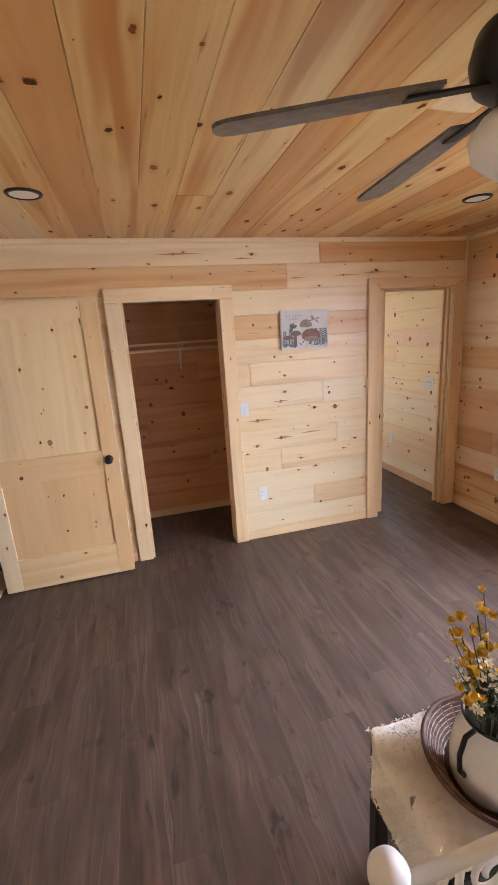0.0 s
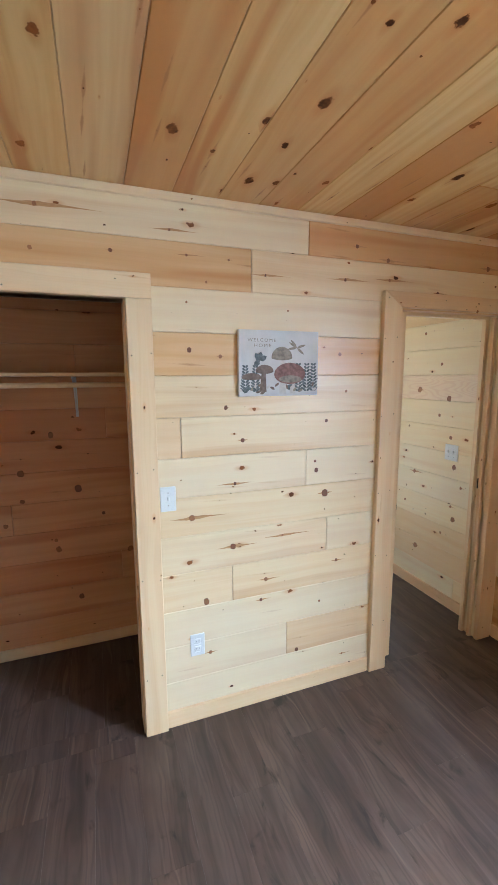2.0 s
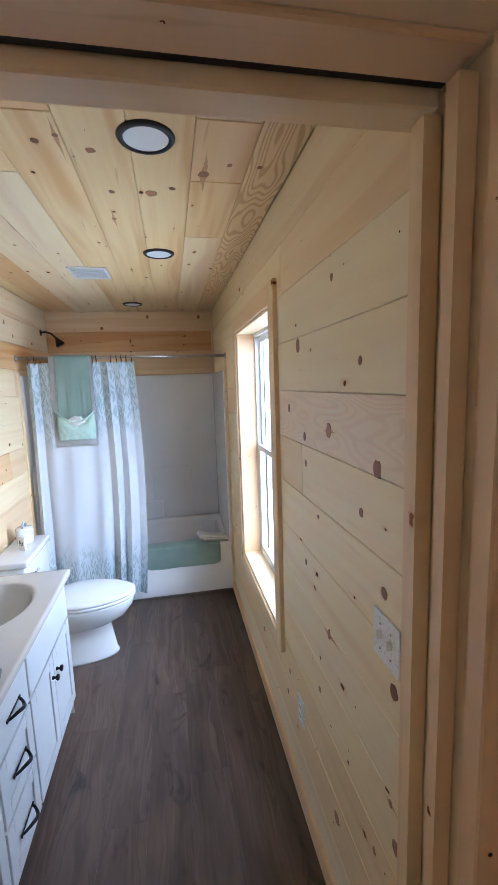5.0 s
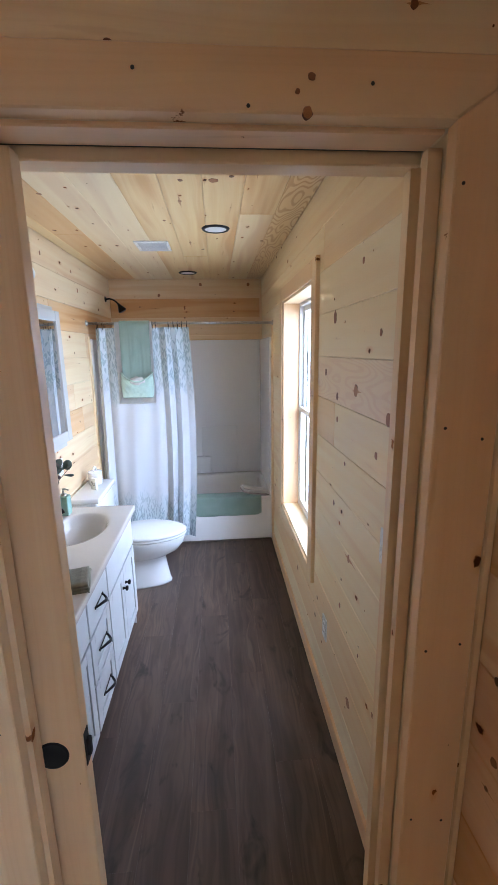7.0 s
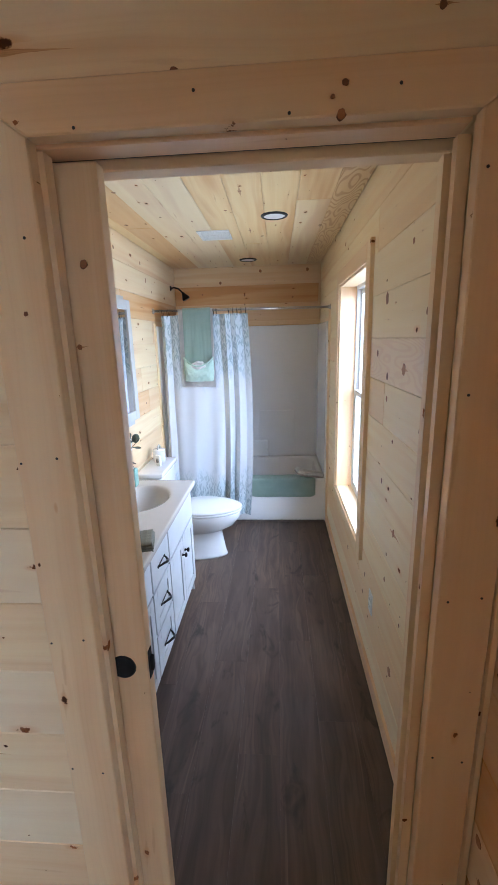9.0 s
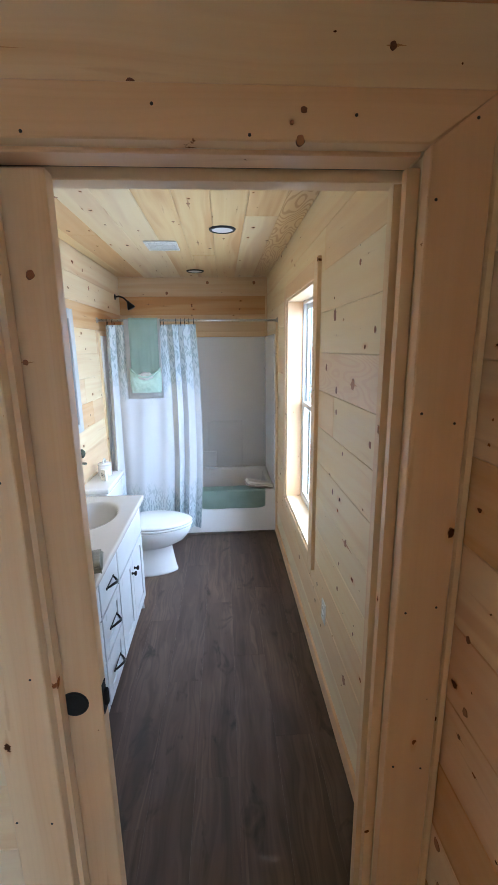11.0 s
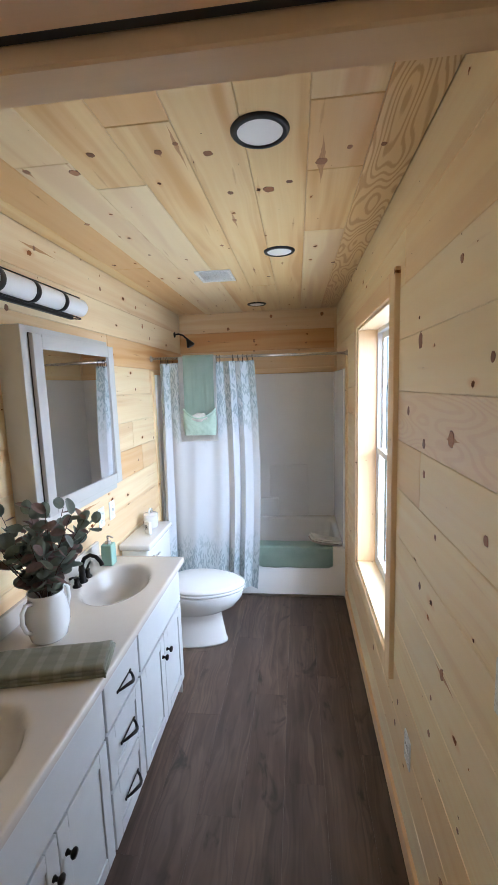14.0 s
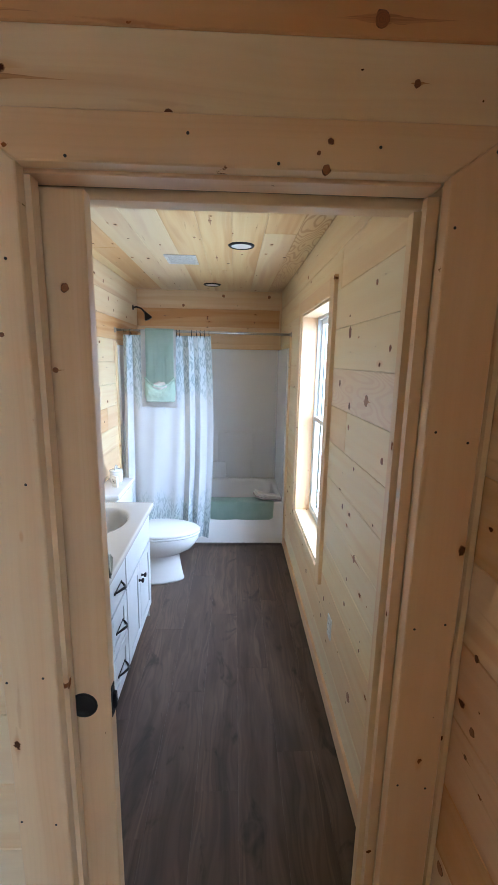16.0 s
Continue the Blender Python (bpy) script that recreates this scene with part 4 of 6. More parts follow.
for k in range(6000):
    x, y = random.uniform(-0.005, 0.74), random.uniform(0.03, 0.372)
    n = Vector((random.gauss(0, 1.2), random.gauss(0, 1.2), 0.8)).normalized()
    p = Vector((x, y, 0.013 + 0.010 * noise.noise((x * 22, y * 22, 0))))
    w = n.orthogonal().normalized() * 0.0020
    bm.faces.new([bm.verts.new(p - w), bm.verts.new(p + w), bm.verts.new(p + n * random.uniform(0.006, 0.011))])
for k in range(1800):
    y, z = random.uniform(0.02, 0.31), random.uniform(-0.15, 0.01)
    n = Vector((-0.8, random.gauss(0, 0.8), random.gauss(-0.6, 0.6))).normalized()
    p, w = Vector((-0.022, y, z)), n.orthogonal().normalized() * 0.0020
    bm.faces.new([bm.verts.new(p - w), bm.verts.new(p + w), bm.verts.new(p + n * random.uniform(0.006, 0.011))])
tagged(part("fur_pile", bm, FUR, throw), kind="stuff")

WICKER = plain("brown_wicker", (0.16, 0.075, 0.045), 0.55, 0, 0.3, 40)
WICKER_PALE = plain("pale_wicker_rim", (0.50, 0.36, 0.27), 0.6, 0, 0.2, 40)
tray = thing("wicker_tray", pose(1.62, 1.11, 0.617), "round brown woven wicker tray with flared sides", "basket tray")
part("tray_base", lathe([(0, 0.004), (0.122, 0.004), (0.127, 0.010), (0, 0.010)], 40), WICKER, tray, "", True)
for k in range(15):
    f = k / 14
    r, z = 0.126 + 0.048 * f, 0.008 + 0.062 * f
    pts = [((r + 0.0022 * math.cos((j + k) * math.pi)) * math.cos(2 * math.pi * j / 56), (r + 0.0022 * math.cos((j + k) * math.pi)) * math.sin(2 * math.pi * j / 56), z) for j in range(56)]
    part("woven_strand", tube(pts, 0.0040, 6, closed=True), WICKER, tray, "", True)
    if k % 2:
        inner = [((r - 0.0042) * math.cos(2 * math.pi * j / 56), (r - 0.0042) * math.sin(2 * math.pi * j / 56), z + 0.0015) for j in range(56)]
        part("pale_strand", tube(inner, 0.0013, 5, closed=True), WICKER_PALE, tray, "thin pale woven strand", True)
part("tray_rim", tube([(0.177 * math.cos(2 * math.pi * j / 56), 0.177 * math.sin(2 * math.pi * j / 56), 0.074) for j in range(56)], 0.0065, 8, closed=True), WICKER, tray, "", True)

ENAMEL = plain("white_enamel", (0.80, 0.79, 0.77), 0.2, 0, 0.03)
jug = thing("enamel_jug", pose(1.585, 1.105, 0.630), "white enamel jug with a black rim and handle", "jug")
part("body", lathe([(0, 0), (0.078, 0), (0.088, 0.02), (0.092, 0.08), (0.082, 0.14), (0.066, 0.18), (0.070, 0.20), (0.066, 0.20), (0.062, 0.18), (0.078, 0.13), (0.086, 0.08), (0.08, 0.02), (0, 0.01)], 36), ENAMEL, jug, "", True)
part("rim", tube([(0.069 * math.cos(2 * math.pi * j / 32), 0.069 * math.sin(2 * math.pi * j / 32), 0.201) for j in range(32)], 0.0035, 8, closed=True), BLACK, jug, "black rim", True)
part("handle", tube([(-0.066, -0.01, 0.19), (-0.10, -0.02, 0.195), (-0.115, -0.022, 0.15), (-0.11, -0.02, 0.10), (-0.09, -0.015, 0.07)], 0.006, 10), BLACK, jug, "black wire handle", True)

STEM = plain("green_stem", (0.07, 0.10, 0.035), 0.7, 0, 0.2, 40)
YELLOW = plain("yellow_petal", (0.72, 0.44, 0.02), 0.6, 0, 0.15, 50)
CREAM = plain("cream_petal", (0.78, 0.72, 0.60), 0.6, 0, 0.1, 50)
SAGE = plain("sage_leaf", (0.10, 0.14, 0.085), 0.65, 0, 0.25, 50)
flowers = thing("flower_bunch", pose(1.58, 1.105, 0.80), "bunch of yellow and white flowers in the jug", "flowers")
random.seed(21)
petal = bmesh.new()
pv = [petal.verts.new(c) for c in ((0, 0, 0), (0.006, 0.008, 0.004), (0.005, 0.018, 0.007), (0, 0.022, 0.005), (-0.005, 0.018, 0.007), (-0.006, 0.008, 0.004))]
petal.faces.new(pv)
petal_y = mesh_of("petal", petal.copy(), YELLOW)
petal_w = mesh_of("petal", petal.copy(), CREAM)
leaf_s = mesh_of("leaf", petal, SAGE)
for k in range(26):
    a, lean = random.uniform(0, 6.28), random.uniform(0.05, 0.55)
    ln = random.uniform(0.16, 0.33) if k % 3 == 0 else random.uniform(0.08, 0.2)
    tip = Vector((math.cos(a) * lean * ln * 1.4, math.sin(a) * lean * ln * 1.4, ln))
    stem = part("stem", tube([(0, 0, -0.12), tip * 0.45, tip], 0.0016, 6), STEM, flowers)
    blooms = 5 if k % 3 == 0 else 3
    for j in range(blooms + 3):
        p = tip * (1.0 - 0.11 * j) + Vector((random.gauss(0, 0.010), random.gauss(0, 0.010), random.gauss(0, 0.006)))
        me = leaf_s if j >= blooms else (petal_y if k % 3 == 0 else petal_w)
        face = pose(0, 0, 0, random.uniform(-55, 55), random.uniform(-55, 55), random.uniform(0, 60))
        size = random.uniform(0.75, 1.1) if k % 3 == 0 else random.uniform(0.5, 0.75)
        for q in range(6):
            o = new("petal" if me is not leaf_s else "leaf", me)
            o.parent = stem
            o.matrix_basis = Matrix.Translation(p) @ face @ pose(0, 0, 0, 0, 0, 60 * q) @ pose(0, 0, 0, 38 if k % 3 == 0 else 12) @ Matrix.Scale(size, 4)

# closet rod and shelf
WIRE = plain("white_coated_wire", (0.72, 0.72, 0.70), 0.4, 0, 0.02)
rod = thing("closet_shelf", pose(CW, CB, 1.70), "white shelf with a hanging rod across the closet", "shelf")
part("shelf_board", box(0, CE - CW, -0.30, 0, 0.018, 0.036, 0.002), PINE_TRIM, rod)
part("hanging_rod", tube([(0, -0.27, -0.028), (CE - CW, -0.27, -0.028)], 0.014, 14), PINE_TRIM, rod, "", True)
bm = box(1.185, 1.20, -0.004, 0, -0.22, 0.016)
box(1.185, 1.20, -0.30, -0.004, 0.006, 0.016, bm=bm)
tube([(1.1925, -0.004, -0.20), (1.1925, -0.2, -0.02), (1.1925, -0.29, 0.006)], 0.005, 8, bm=bm)
part("bracket", bm, WIRE, rod, "white metal shelf bracket")

# ---------- bathroom things ----------
# vanity: local origin at the wall corner nearest the door, x into the room, y along the wall
VY0, VL, VD, VH = 4.01, 1.53, 0.485, 0.79
van = thing("vanity_cabinet", pose(BW, VY0, 0), "white painted vanity with shaker doors and three drawers", "vanity")
# the carcass shows only in the gaps; their shade is in its colour
bm = box(0.004, VD - 0.052, 0.005, VL, 0.10, 0.655)
box(VD - 0.066, VD - 0.052, 0.005, VL, 0.655, VH, bm=bm)
part("body", bm, GAP_SHADE, van, "carcass behind the fronts, coloured tan for the shade in the gaps")
part("end_panel", box(0.004, VD - 0.02, VL, VL + 0.006, 0.0, VH, 0.001), WHITE_PAINT, van)
part("toe_kick", box(0.004, VD - 0.08, 0.02, VL - 0.004, 0, 0.10), GREIGE_PAINT, van)
FX = VD  # front of the doors


def front_panel(name, y0, y1, z0, z1, shaker=True):
    """A door or drawer front; a shaker one has a raised frame round a sunk panel."""
    t = 0.019
    if not shaker:
        bm = box(FX - t, FX, y0, y1, z0, z1, 0.004, 2)
        return part(name, bm, WHITE_PAINT, van)
    s = 0.052
    bm = box(FX - t, FX - 0.007, y0 + s - 0.004, y1 - s + 0.004, z0 + s - 0.004, z1 - s + 0.004)
    for a in ((y0, y0 + s, z0, z1), (y1 - s, y1, z0, z1), (y0 + s, y1 - s, z0, z0 + s), (y0 + s, y1 - s, z1 - s, z1)):
        box(FX - t, FX, *a, 0.0025, 2, bm=bm)
    return part(name, bm, WHITE_PAINT, van)


def bow_pull(parent, y, z, upright=False):
    """A twisted bronze bow handle."""
    n, pts, rad = 14, [], []
    for i in range(n + 1):
        u = i / n
        pts.append((FX + 0.002 + 0.033 * math.sin(math.pi * u) ** 0.8, y - 0.055 + 0.110 * u, z + 0.006 * math.sin(2 * math.pi * u)))
        rad.append(0.0042 + 0.0028 * math.sin(math.pi * u))
    bm = tube(pts, rad, 8)
    for e in (-0.055, 0.055):
        box(FX, FX + 0.006, y + e - 0.008, y + e + 0.008, z - 0.006, z + 0.006, 0.002, bm=bm)
    box(FX, FX + 0.0035, y - 0.05, y + 0.05, z - 0.0045, z + 0.0035, 0.001, bm=bm)
    part("handle", bm, BRONZE, parent, "dark bronze bow handle", True)


def round_knob(parent, y, z):
    bm = lathe([(0.008, 0), (0.009, 0.003), (0.0055, 0.008), (0.0055, 0.014), (0.012, 0.018), (0.015, 0.023), (0.012, 0.029), (0, 0.031)], 20)
    part("knob", moved(bm, pose(FX, y, z, 0, 90)), BRONZE, parent, "dark bronze knob", True)


for y0 in (0.012, 0.925):
    y1 = y0 + 0.592
    front_panel("false_front", y0, y1, 0.58, 0.755, False)
    mid = (y0 + y1) / 2
    for a, b, ky in ((y0, mid - 0.0015, mid - 0.032), (mid + 0.0015, y1, mid + 0.032)):
        round_knob(front_panel("cabinet_door", a, b, 0.112, 0.567), ky, 0.465)
for z0, z1 in ((0.58, 0.755), (0.352, 0.567), (0.112, 0.339)):
    d = front_panel("drawer_front", 0.618, 0.912, z0, z1, z1 < 0.6)
    bow_pull(d, 0.765, (z0 + z1) / 2)

# worktop with two moulded oval basins
TOPZ, TH, TW = 0.82, 0.028, 0.507
SINKS = [(0.26, 0.255), (0.26, 1.245)]
RX, RY, DEEP = 0.150, 0.205, 0.125


def basin_depth(x, y):
    for cx, cy in SINKS:
        q = math.hypot((x - cx) / RX, (y - cy) / RY)
        if q < 1.12:
            if q < 1.0:
                return -DEEP * (1 - q ** 2.6) ** 0.75 - 0.006
            return -0.006 * (1 - (q - 1) / 0.12) ** 2
    return 0.0


top = thing("countertop", pose(BW, VY0 - 0.012, TOPZ), "white cast marble top with two oval basins", "countertop")
bm, L = bmesh.new(), VL + 0.03
nx, ny = 56, 160
grid = [[bm.verts.new((TW * i / nx, L * j / ny, basin_depth(TW * i / nx, L * j / ny))) for j in range(ny + 1)] for i in range(nx + 1)]
for i in range(nx):
    for j in range(ny):
        bm.faces.new((grid[i][j], grid[i + 1][j], grid[i + 1][j + 1], grid[i][j + 1]))
rim = [grid[i][0] for i in range(nx + 1)] + [grid[nx][j] for j in range(1, ny + 1)] + [grid[i][ny] for i in range(nx - 1, -1, -1)] + [grid[0][j] for j in range(ny - 1, 0, -1)]
out = [bm.verts.new((v.co.x + (0.004 if v.co.x > 0.4 else 0), v.co.y, -0.006)) for v in rim]
low = [bm.verts.new((v.co.x, v.co.y, -TH)) for v in out]
for i in range(len(rim)):
    j = (i + 1) % len(rim)
    bm.faces.new((rim[i], out[i], out[j], rim[j]))
    bm.faces.new((out[i], low[i], low[j], out[j]))
part("worktop", bm, MARBLE, top, "", True)
part("backsplash", box(0.001, 0.02, 0, L, 0.0, 0.085, 0.004), MARBLE, top)
part("sidesplash", box(0.02, TW - 0.06, 0.0, 0.018, 0.0, 0.085, 0.004), MARBLE, top)
for cx, cy in SINKS:
    part("drain", lathe([(0.020, 0.0), (0.022, 0.002), (0.018, 0.004), (0, 0.003)], 20), BRONZE, top, "dark drain ring", True).location = (cx, cy, -DEEP - 0.004)


def faucet(y):
    f = thing("basin_faucet", pose(BW + 0.085, y, TOPZ), "dark bronze single-hole faucet with an arched spout", "faucet", "basin faucets")
    bm = lathe([(0, 0), (0.026, 0), (0.026, 0.006), (0.018, 0.014), (0.014, 0.05), (0.016, 0.06), (0.012, 0.085), (0, 0.09)], 24)
    part("base", bm, BRONZE, f, "", True)
    pts = [(0, 0, 0.05), (0.004, 0, 0.09), (0.02, 0, 0.122), (0.05, 0, 0.138), (0.08, 0, 0.13), (0.102, 0, 0.105), (0.108, 0, 0.088)]
    part("spout", tube(pts, [0.012, 0.011, 0.0105, 0.010, 0.0095, 0.010, 0.012], 14), BRONZE, f, "", True)
    for s in (-1, 1):
        e = lathe([(0, 0), (0.022, 0), (0.021, 0.006), (0.013, 0.014), (0.011, 0.035), (0.014, 0.042), (0, 0.05)], 20)
        part("valve", e, BRONZE, f, "", True).location = (0, s * 0.052, 0)
        part("lever", tube([(0, s * 0.052, 0.045), (-0.004, s * 0.08, 0.058), (-0.006, s * 0.10, 0.06)], [0.006, 0.005, 0.006], 10), BRONZE, f, "", True)


for cx, cy in SINKS:
    faucet(VY0 - 0.012 + cy)

# soap dispenser
TEAL = plain("teal_glaze", (0.33, 0.52, 0.44), 0.25, 0, 0.06)
soap = thing("soap_dispenser", pose(BW + 0.13, 5.445, TOPZ), "square teal soap dispenser with a nickel pump", "soap dispenser")
part("bottle", box(-0.03, 0.03, -0.03, 0.03, 0, 0.118, 0.007, 3), TEAL, soap)
part("collar", lathe([(0.016, 0.117), (0.016, 0.13), (0.006, 0.134), (0.005, 0.16), (0, 0.16)], 18), NICKEL, soap, "", True)
part("nozzle", tube([(0, 0, 0.158), (0.012, -0.004, 0.160), (0.035, -0.01, 0.154)], 0.0045, 8), NICKEL, soap, "", True)

def leafy(name, color, *rest):
    """A leaf that lets some light through."""
    mt = plain(name, color, *rest)
    tree = mt.node_tree
    thin, both = tree.nodes.new("ShaderNodeBsdfTranslucent"), tree.nodes.new("ShaderNodeMixShader")
    thin.inputs[0].default_value = (*color, 1.0)
    both.inputs[0].default_value = 0.4
    tree.links.new(tree.nodes["Principled BSDF"].outputs[0], both.inputs[1])
    tree.links.new(thin.outputs[0], both.inputs[2])
    tree.links.new(both.outputs[0], tree.nodes["Material Output"].inputs[0])
    return mt


# pitcher with eucalyptus
pit = thing("ceramic_pitcher", pose(2.44, 4.80, TOPZ), "white ceramic pitcher with two loop handles", "pitcher")
part("body", lathe([(0, 0), (0.058, 0), (0.066, 0.008), (0.078, 0.06), (0.079, 0.10), (0.070, 0.145), (0.062, 0.17), (0.066, 0.188), (0.062, 0.188), (0.057, 0.17), (0.072, 0.10), (0.06, 0.012), (0, 0.008)], 40), PORCELAIN, pit, "", True)
hp = [(0.064, 0.165), (0.088, 0.172), (0.105, 0.15), (0.107, 0.11), (0.095, 0.075), (0.075, 0.055)]
for s in (1, -1):
    part("loop_handle", tube([(s * 0.25 * r, s * r, z) for r, z in hp], 0.008, 10), PORCELAIN, pit, "", True)
EUCA = leafy("eucalyptus_leaf", (0.22, 0.25, 0.20), 0.6, 0, 0.3, 30)
EUCA_RED = leafy("eucalyptus_leaf_reddish", (0.27, 0.18, 0.16), 0.6, 0, 0.3, 30)
TWIG = plain("brown_twig", (0.10, 0.055, 0.04), 0.7, 0, 0.2, 40)
random.seed(33)
leaf_meshes = []
for mt in (EUCA, EUCA, EUCA_RED):
    bm = bmesh.new()
    n = 12
    mid = bm.verts.new((0, 0.021, -0.002))
    ring = [bm.verts.new((0.0185 * math.sin(a), 0.021 - 0.021 * math.cos(a), 0.004 * math.sin(a) ** 2)) for a in (2 * math.pi * i / n for i in range(n))]
    for i in range(n):
        bm.faces.new((mid, ring[i], ring[(i + 1) % n]))
    leaf_meshes.append(mesh_of("leaf", bm, mt))
euca = thing("eucalyptus_bunch", pose(2.44, 4.80, TOPZ + 0.17), "bunch of grey-green and reddish eucalyptus sprigs in the pitcher", "plant")
for k in range(27):
    a = k * 2.4 + random.uniform(-0.3, 0.3)
    lean = random.uniform(0.10, 0.80)
    ln = random.uniform(0.19, 0.38)
    end = Vector((math.cos(a) * math.sin(lean), math.sin(a) * math.sin(lean), math.cos(lean))) * ln
    pts = [Vector((0, 0, -0.1)), Vector((end.x * 0.1, end.y * 0.1, 0.0)), end * 0.5 + Vector((0, 0, 0.02)), end]
    if end.x < -0.11:
        pts = [Vector((max(p.x, -0.11), p.y, p.z)) for p in pts]
    stem = part("sprig", tube(pts, [0.0022, 0.002, 0.0016, 0.001], 6), TWIG, euca)
    for j in range(13):
        f = 0.08 + 0.92 * j / 12
        p = pts[1].lerp(pts[2], f * 2) if f < 0.5 else pts[2].lerp(pts[3], f * 2 - 1)
        o = new("leaf", random.choice(leaf_meshes))
        o.parent = stem
        o.matrix_basis = Matrix.Translation(p) @ pose(0, 0, 0, random.uniform(-30, 75), random.uniform(-40, 40), j * 97 + random.uniform(-25, 25)) @ Matrix.Scale(random.uniform(0.95, 1.6), 4)

# folded hand towel, rolled along the worktop
PLAID = Nodes("grey_green_plaid_towel", 0.95)
_v = PLAID.node("SeparateXYZ", PLAID.node("TexCoord").outputs["Object"]).outputs
_s1 = PLAID.step(PLAID.math("SINE", PLAID.math("MULTIPLY", _v[0], 95.0)), 0.2, 0.7)
_s2 = PLAID.step(PLAID.math("SINE", PLAID.math("MULTIPLY", _v[1], 120.0)), 0.3, 0.8)
_c = PLAID.mix(PLAID.math("MULTIPLY", _s1, 0.6), (0.24, 0.235, 0.185), (0.35, 0.34, 0.28))
_c = PLAID.mix(PLAID.math("MULTIPLY", _s2, 0.25), _c, (0.20, 0.21, 0.16))
_n = PLAID.noise(PLAID.coords(), 500.0, 2.0)
PLAID.color(PLAID.mix(PLAID.math("MULTIPLY", _n, 0.3), _c, (0.1, 0.1, 0.08)))
PLAID.bump(_n, 0.5, 0.003)
tw = thing("folded_hand_towel", pose(2.515, 4.62, TOPZ + 0.001, 0, 0, 14), "grey-green woven hand towel folded on the vanity top", "towel")
for k in range(3):
    bm = bmesh.new()
    bmesh.ops.create_grid(bm, x_segments=50, y_segments=24, size=0.5)
    for v in bm.verts:
        u, w = v.co.x, v.co.y
        edge = max(0.0, abs(w) * 2 - 0.86) / 0.14
        z = 0.010 + 0.014 * k - 0.006 * edge ** 2 + 0.003 * noise.noise((u * 9, w * 5, k * 3.0)) + 0.0012 * noise.noise((u * 60, w * 40, k))
        v.co = Vector((u * (0.47 - 0.012 * k), w * (0.165 - 0.01 * k), max(z, 0.002)))
    bmesh.ops.solidify(bm, geom=bm.faces[:], thickness=0.012)
    bmesh.ops.transform(bm, matrix=Matrix.Translation((0.004 * k, -0.004 * k, 0.003)), verts=bm.verts)
    part("fold", bm, PLAID.mat, tw, "", True)
part("hem", tube([(0.232, -0.08, 0.012), (0.233, 0.0, 0.014), (0.232, 0.08, 0.012)], 0.006, 8), PLAID.mat, tw, "", True)

# mirror cabinet
cab = thing("mirror_cabinet", pose(BW, 4.93, 1.19), "off-white wall cabinet with a mirror door", "medicine cabinet")
CWD, CHT, CDP = 0.735, 0.825, 0.105
part("case", box(0.001, CDP, 0, CWD, 0, CHT, 0.003), GREIGE_PAINT, cab)
s = 0.058
bm = box(CDP + 0.002, CDP + 0.021, 0.045, 0.045 + s, 0.045, CHT - 0.03, 0.003)
box(CDP + 0.002, CDP + 0.021, CWD - 0.02 - s, CWD - 0.02, 0.045, CHT - 0.03, 0.003, bm=bm)
for z0 in (0.045, CHT - 0.03 - s):
    box(CDP + 0.002, CDP + 0.021, 0.045 + s, CWD - 0.02 - s, z0, z0 + s, 0.003, bm=bm)
door = part("door_frame", bm, GREIGE_PAINT, cab)
part("mirror", box(CDP + 0.004, CDP + 0.013, 0.045 + s - 0.004, CWD - 0.02 - s + 0.004, 0.045 + s - 0.004, CHT - 0.03 - s + 0.004), MIRROR, door, "clear mirror glass")
door.matrix_basis = Matrix.Translation((CDP, 0.045, 0)) @ pose(0, 0, 0, 0, 0, -2.0) @ Matrix.Translation((-CDP, -0.045, 0))
# dark sheet standing for the shade behind the proud door
part("door_gap", box(CDP - 0.0005, CDP + 0.003, 0.043, CWD - 0.018, 0.043, CHT - 0.028), DARK_SLOT, cab)

# vanity light bar
bar = thing("vanity_light_bar", pose(BW, 4.66, 2.165), "white tubular vanity light with black bands", "wall light")
part("back_plate", box(0, 0.022, 0, 0.83, -0.05, 0.05, 0.004), BLACK, bar)
part("shade", moved(lathe([(0, 0.006), (0.03, 0.008), (0.042, 0.02), (0.042, 0.81), (0.03, 0.822), (0, 0.824)], 28), pose(0.07, 0, 0, -90)), DIFFUSER, bar, "white frosted tube shade", True)
for y in (0.20, 0.41, 0.62):
    part("band", moved(lathe([(0.0435, -0.016), (0.045, -0.014), (0.045, 0.014), (0.0435, 0.016)], 28), pose(0.07, y, 0, -90)), BLACK, bar, "black band", True)
part("frame_rail", tube([(0.02, 0.0, 0.046), (0.06, 0.0, 0.05), (0.07, 0.02, 0.05), (0.07, 0.81, 0.05), (0.06, 0.83, 0.05), (0.02, 0.83, 0.046)], 0.003, 6), BLACK, bar)
part("frame_rail", tube([(0.02, 0.0, -0.046), (0.06, 0.0, -0.05), (0.07, 0.02, -0.05), (0.07, 0.81, -0.05), (0.06, 0.83, -0.05), (0.02, 0.83, -0.046)], 0.003, 6), BLACK, bar)

# toilet
wc = thing("toilet", pose(BW, 6.06, 0), "white porcelain toilet with a closed lid", "toilet")


def egg(x0, x1, half, n=48):
    """An egg outline: flat-ish behind, round in front."""
    cx, rx = (x0 + x1) / 2, (x1 - x0) / 2
    return [(cx + rx * math.cos(a), half * math.sin(a) * (1 - 0.13 * math.cos(a))) for a in (2 * math.pi * i / n for i in range(n))]


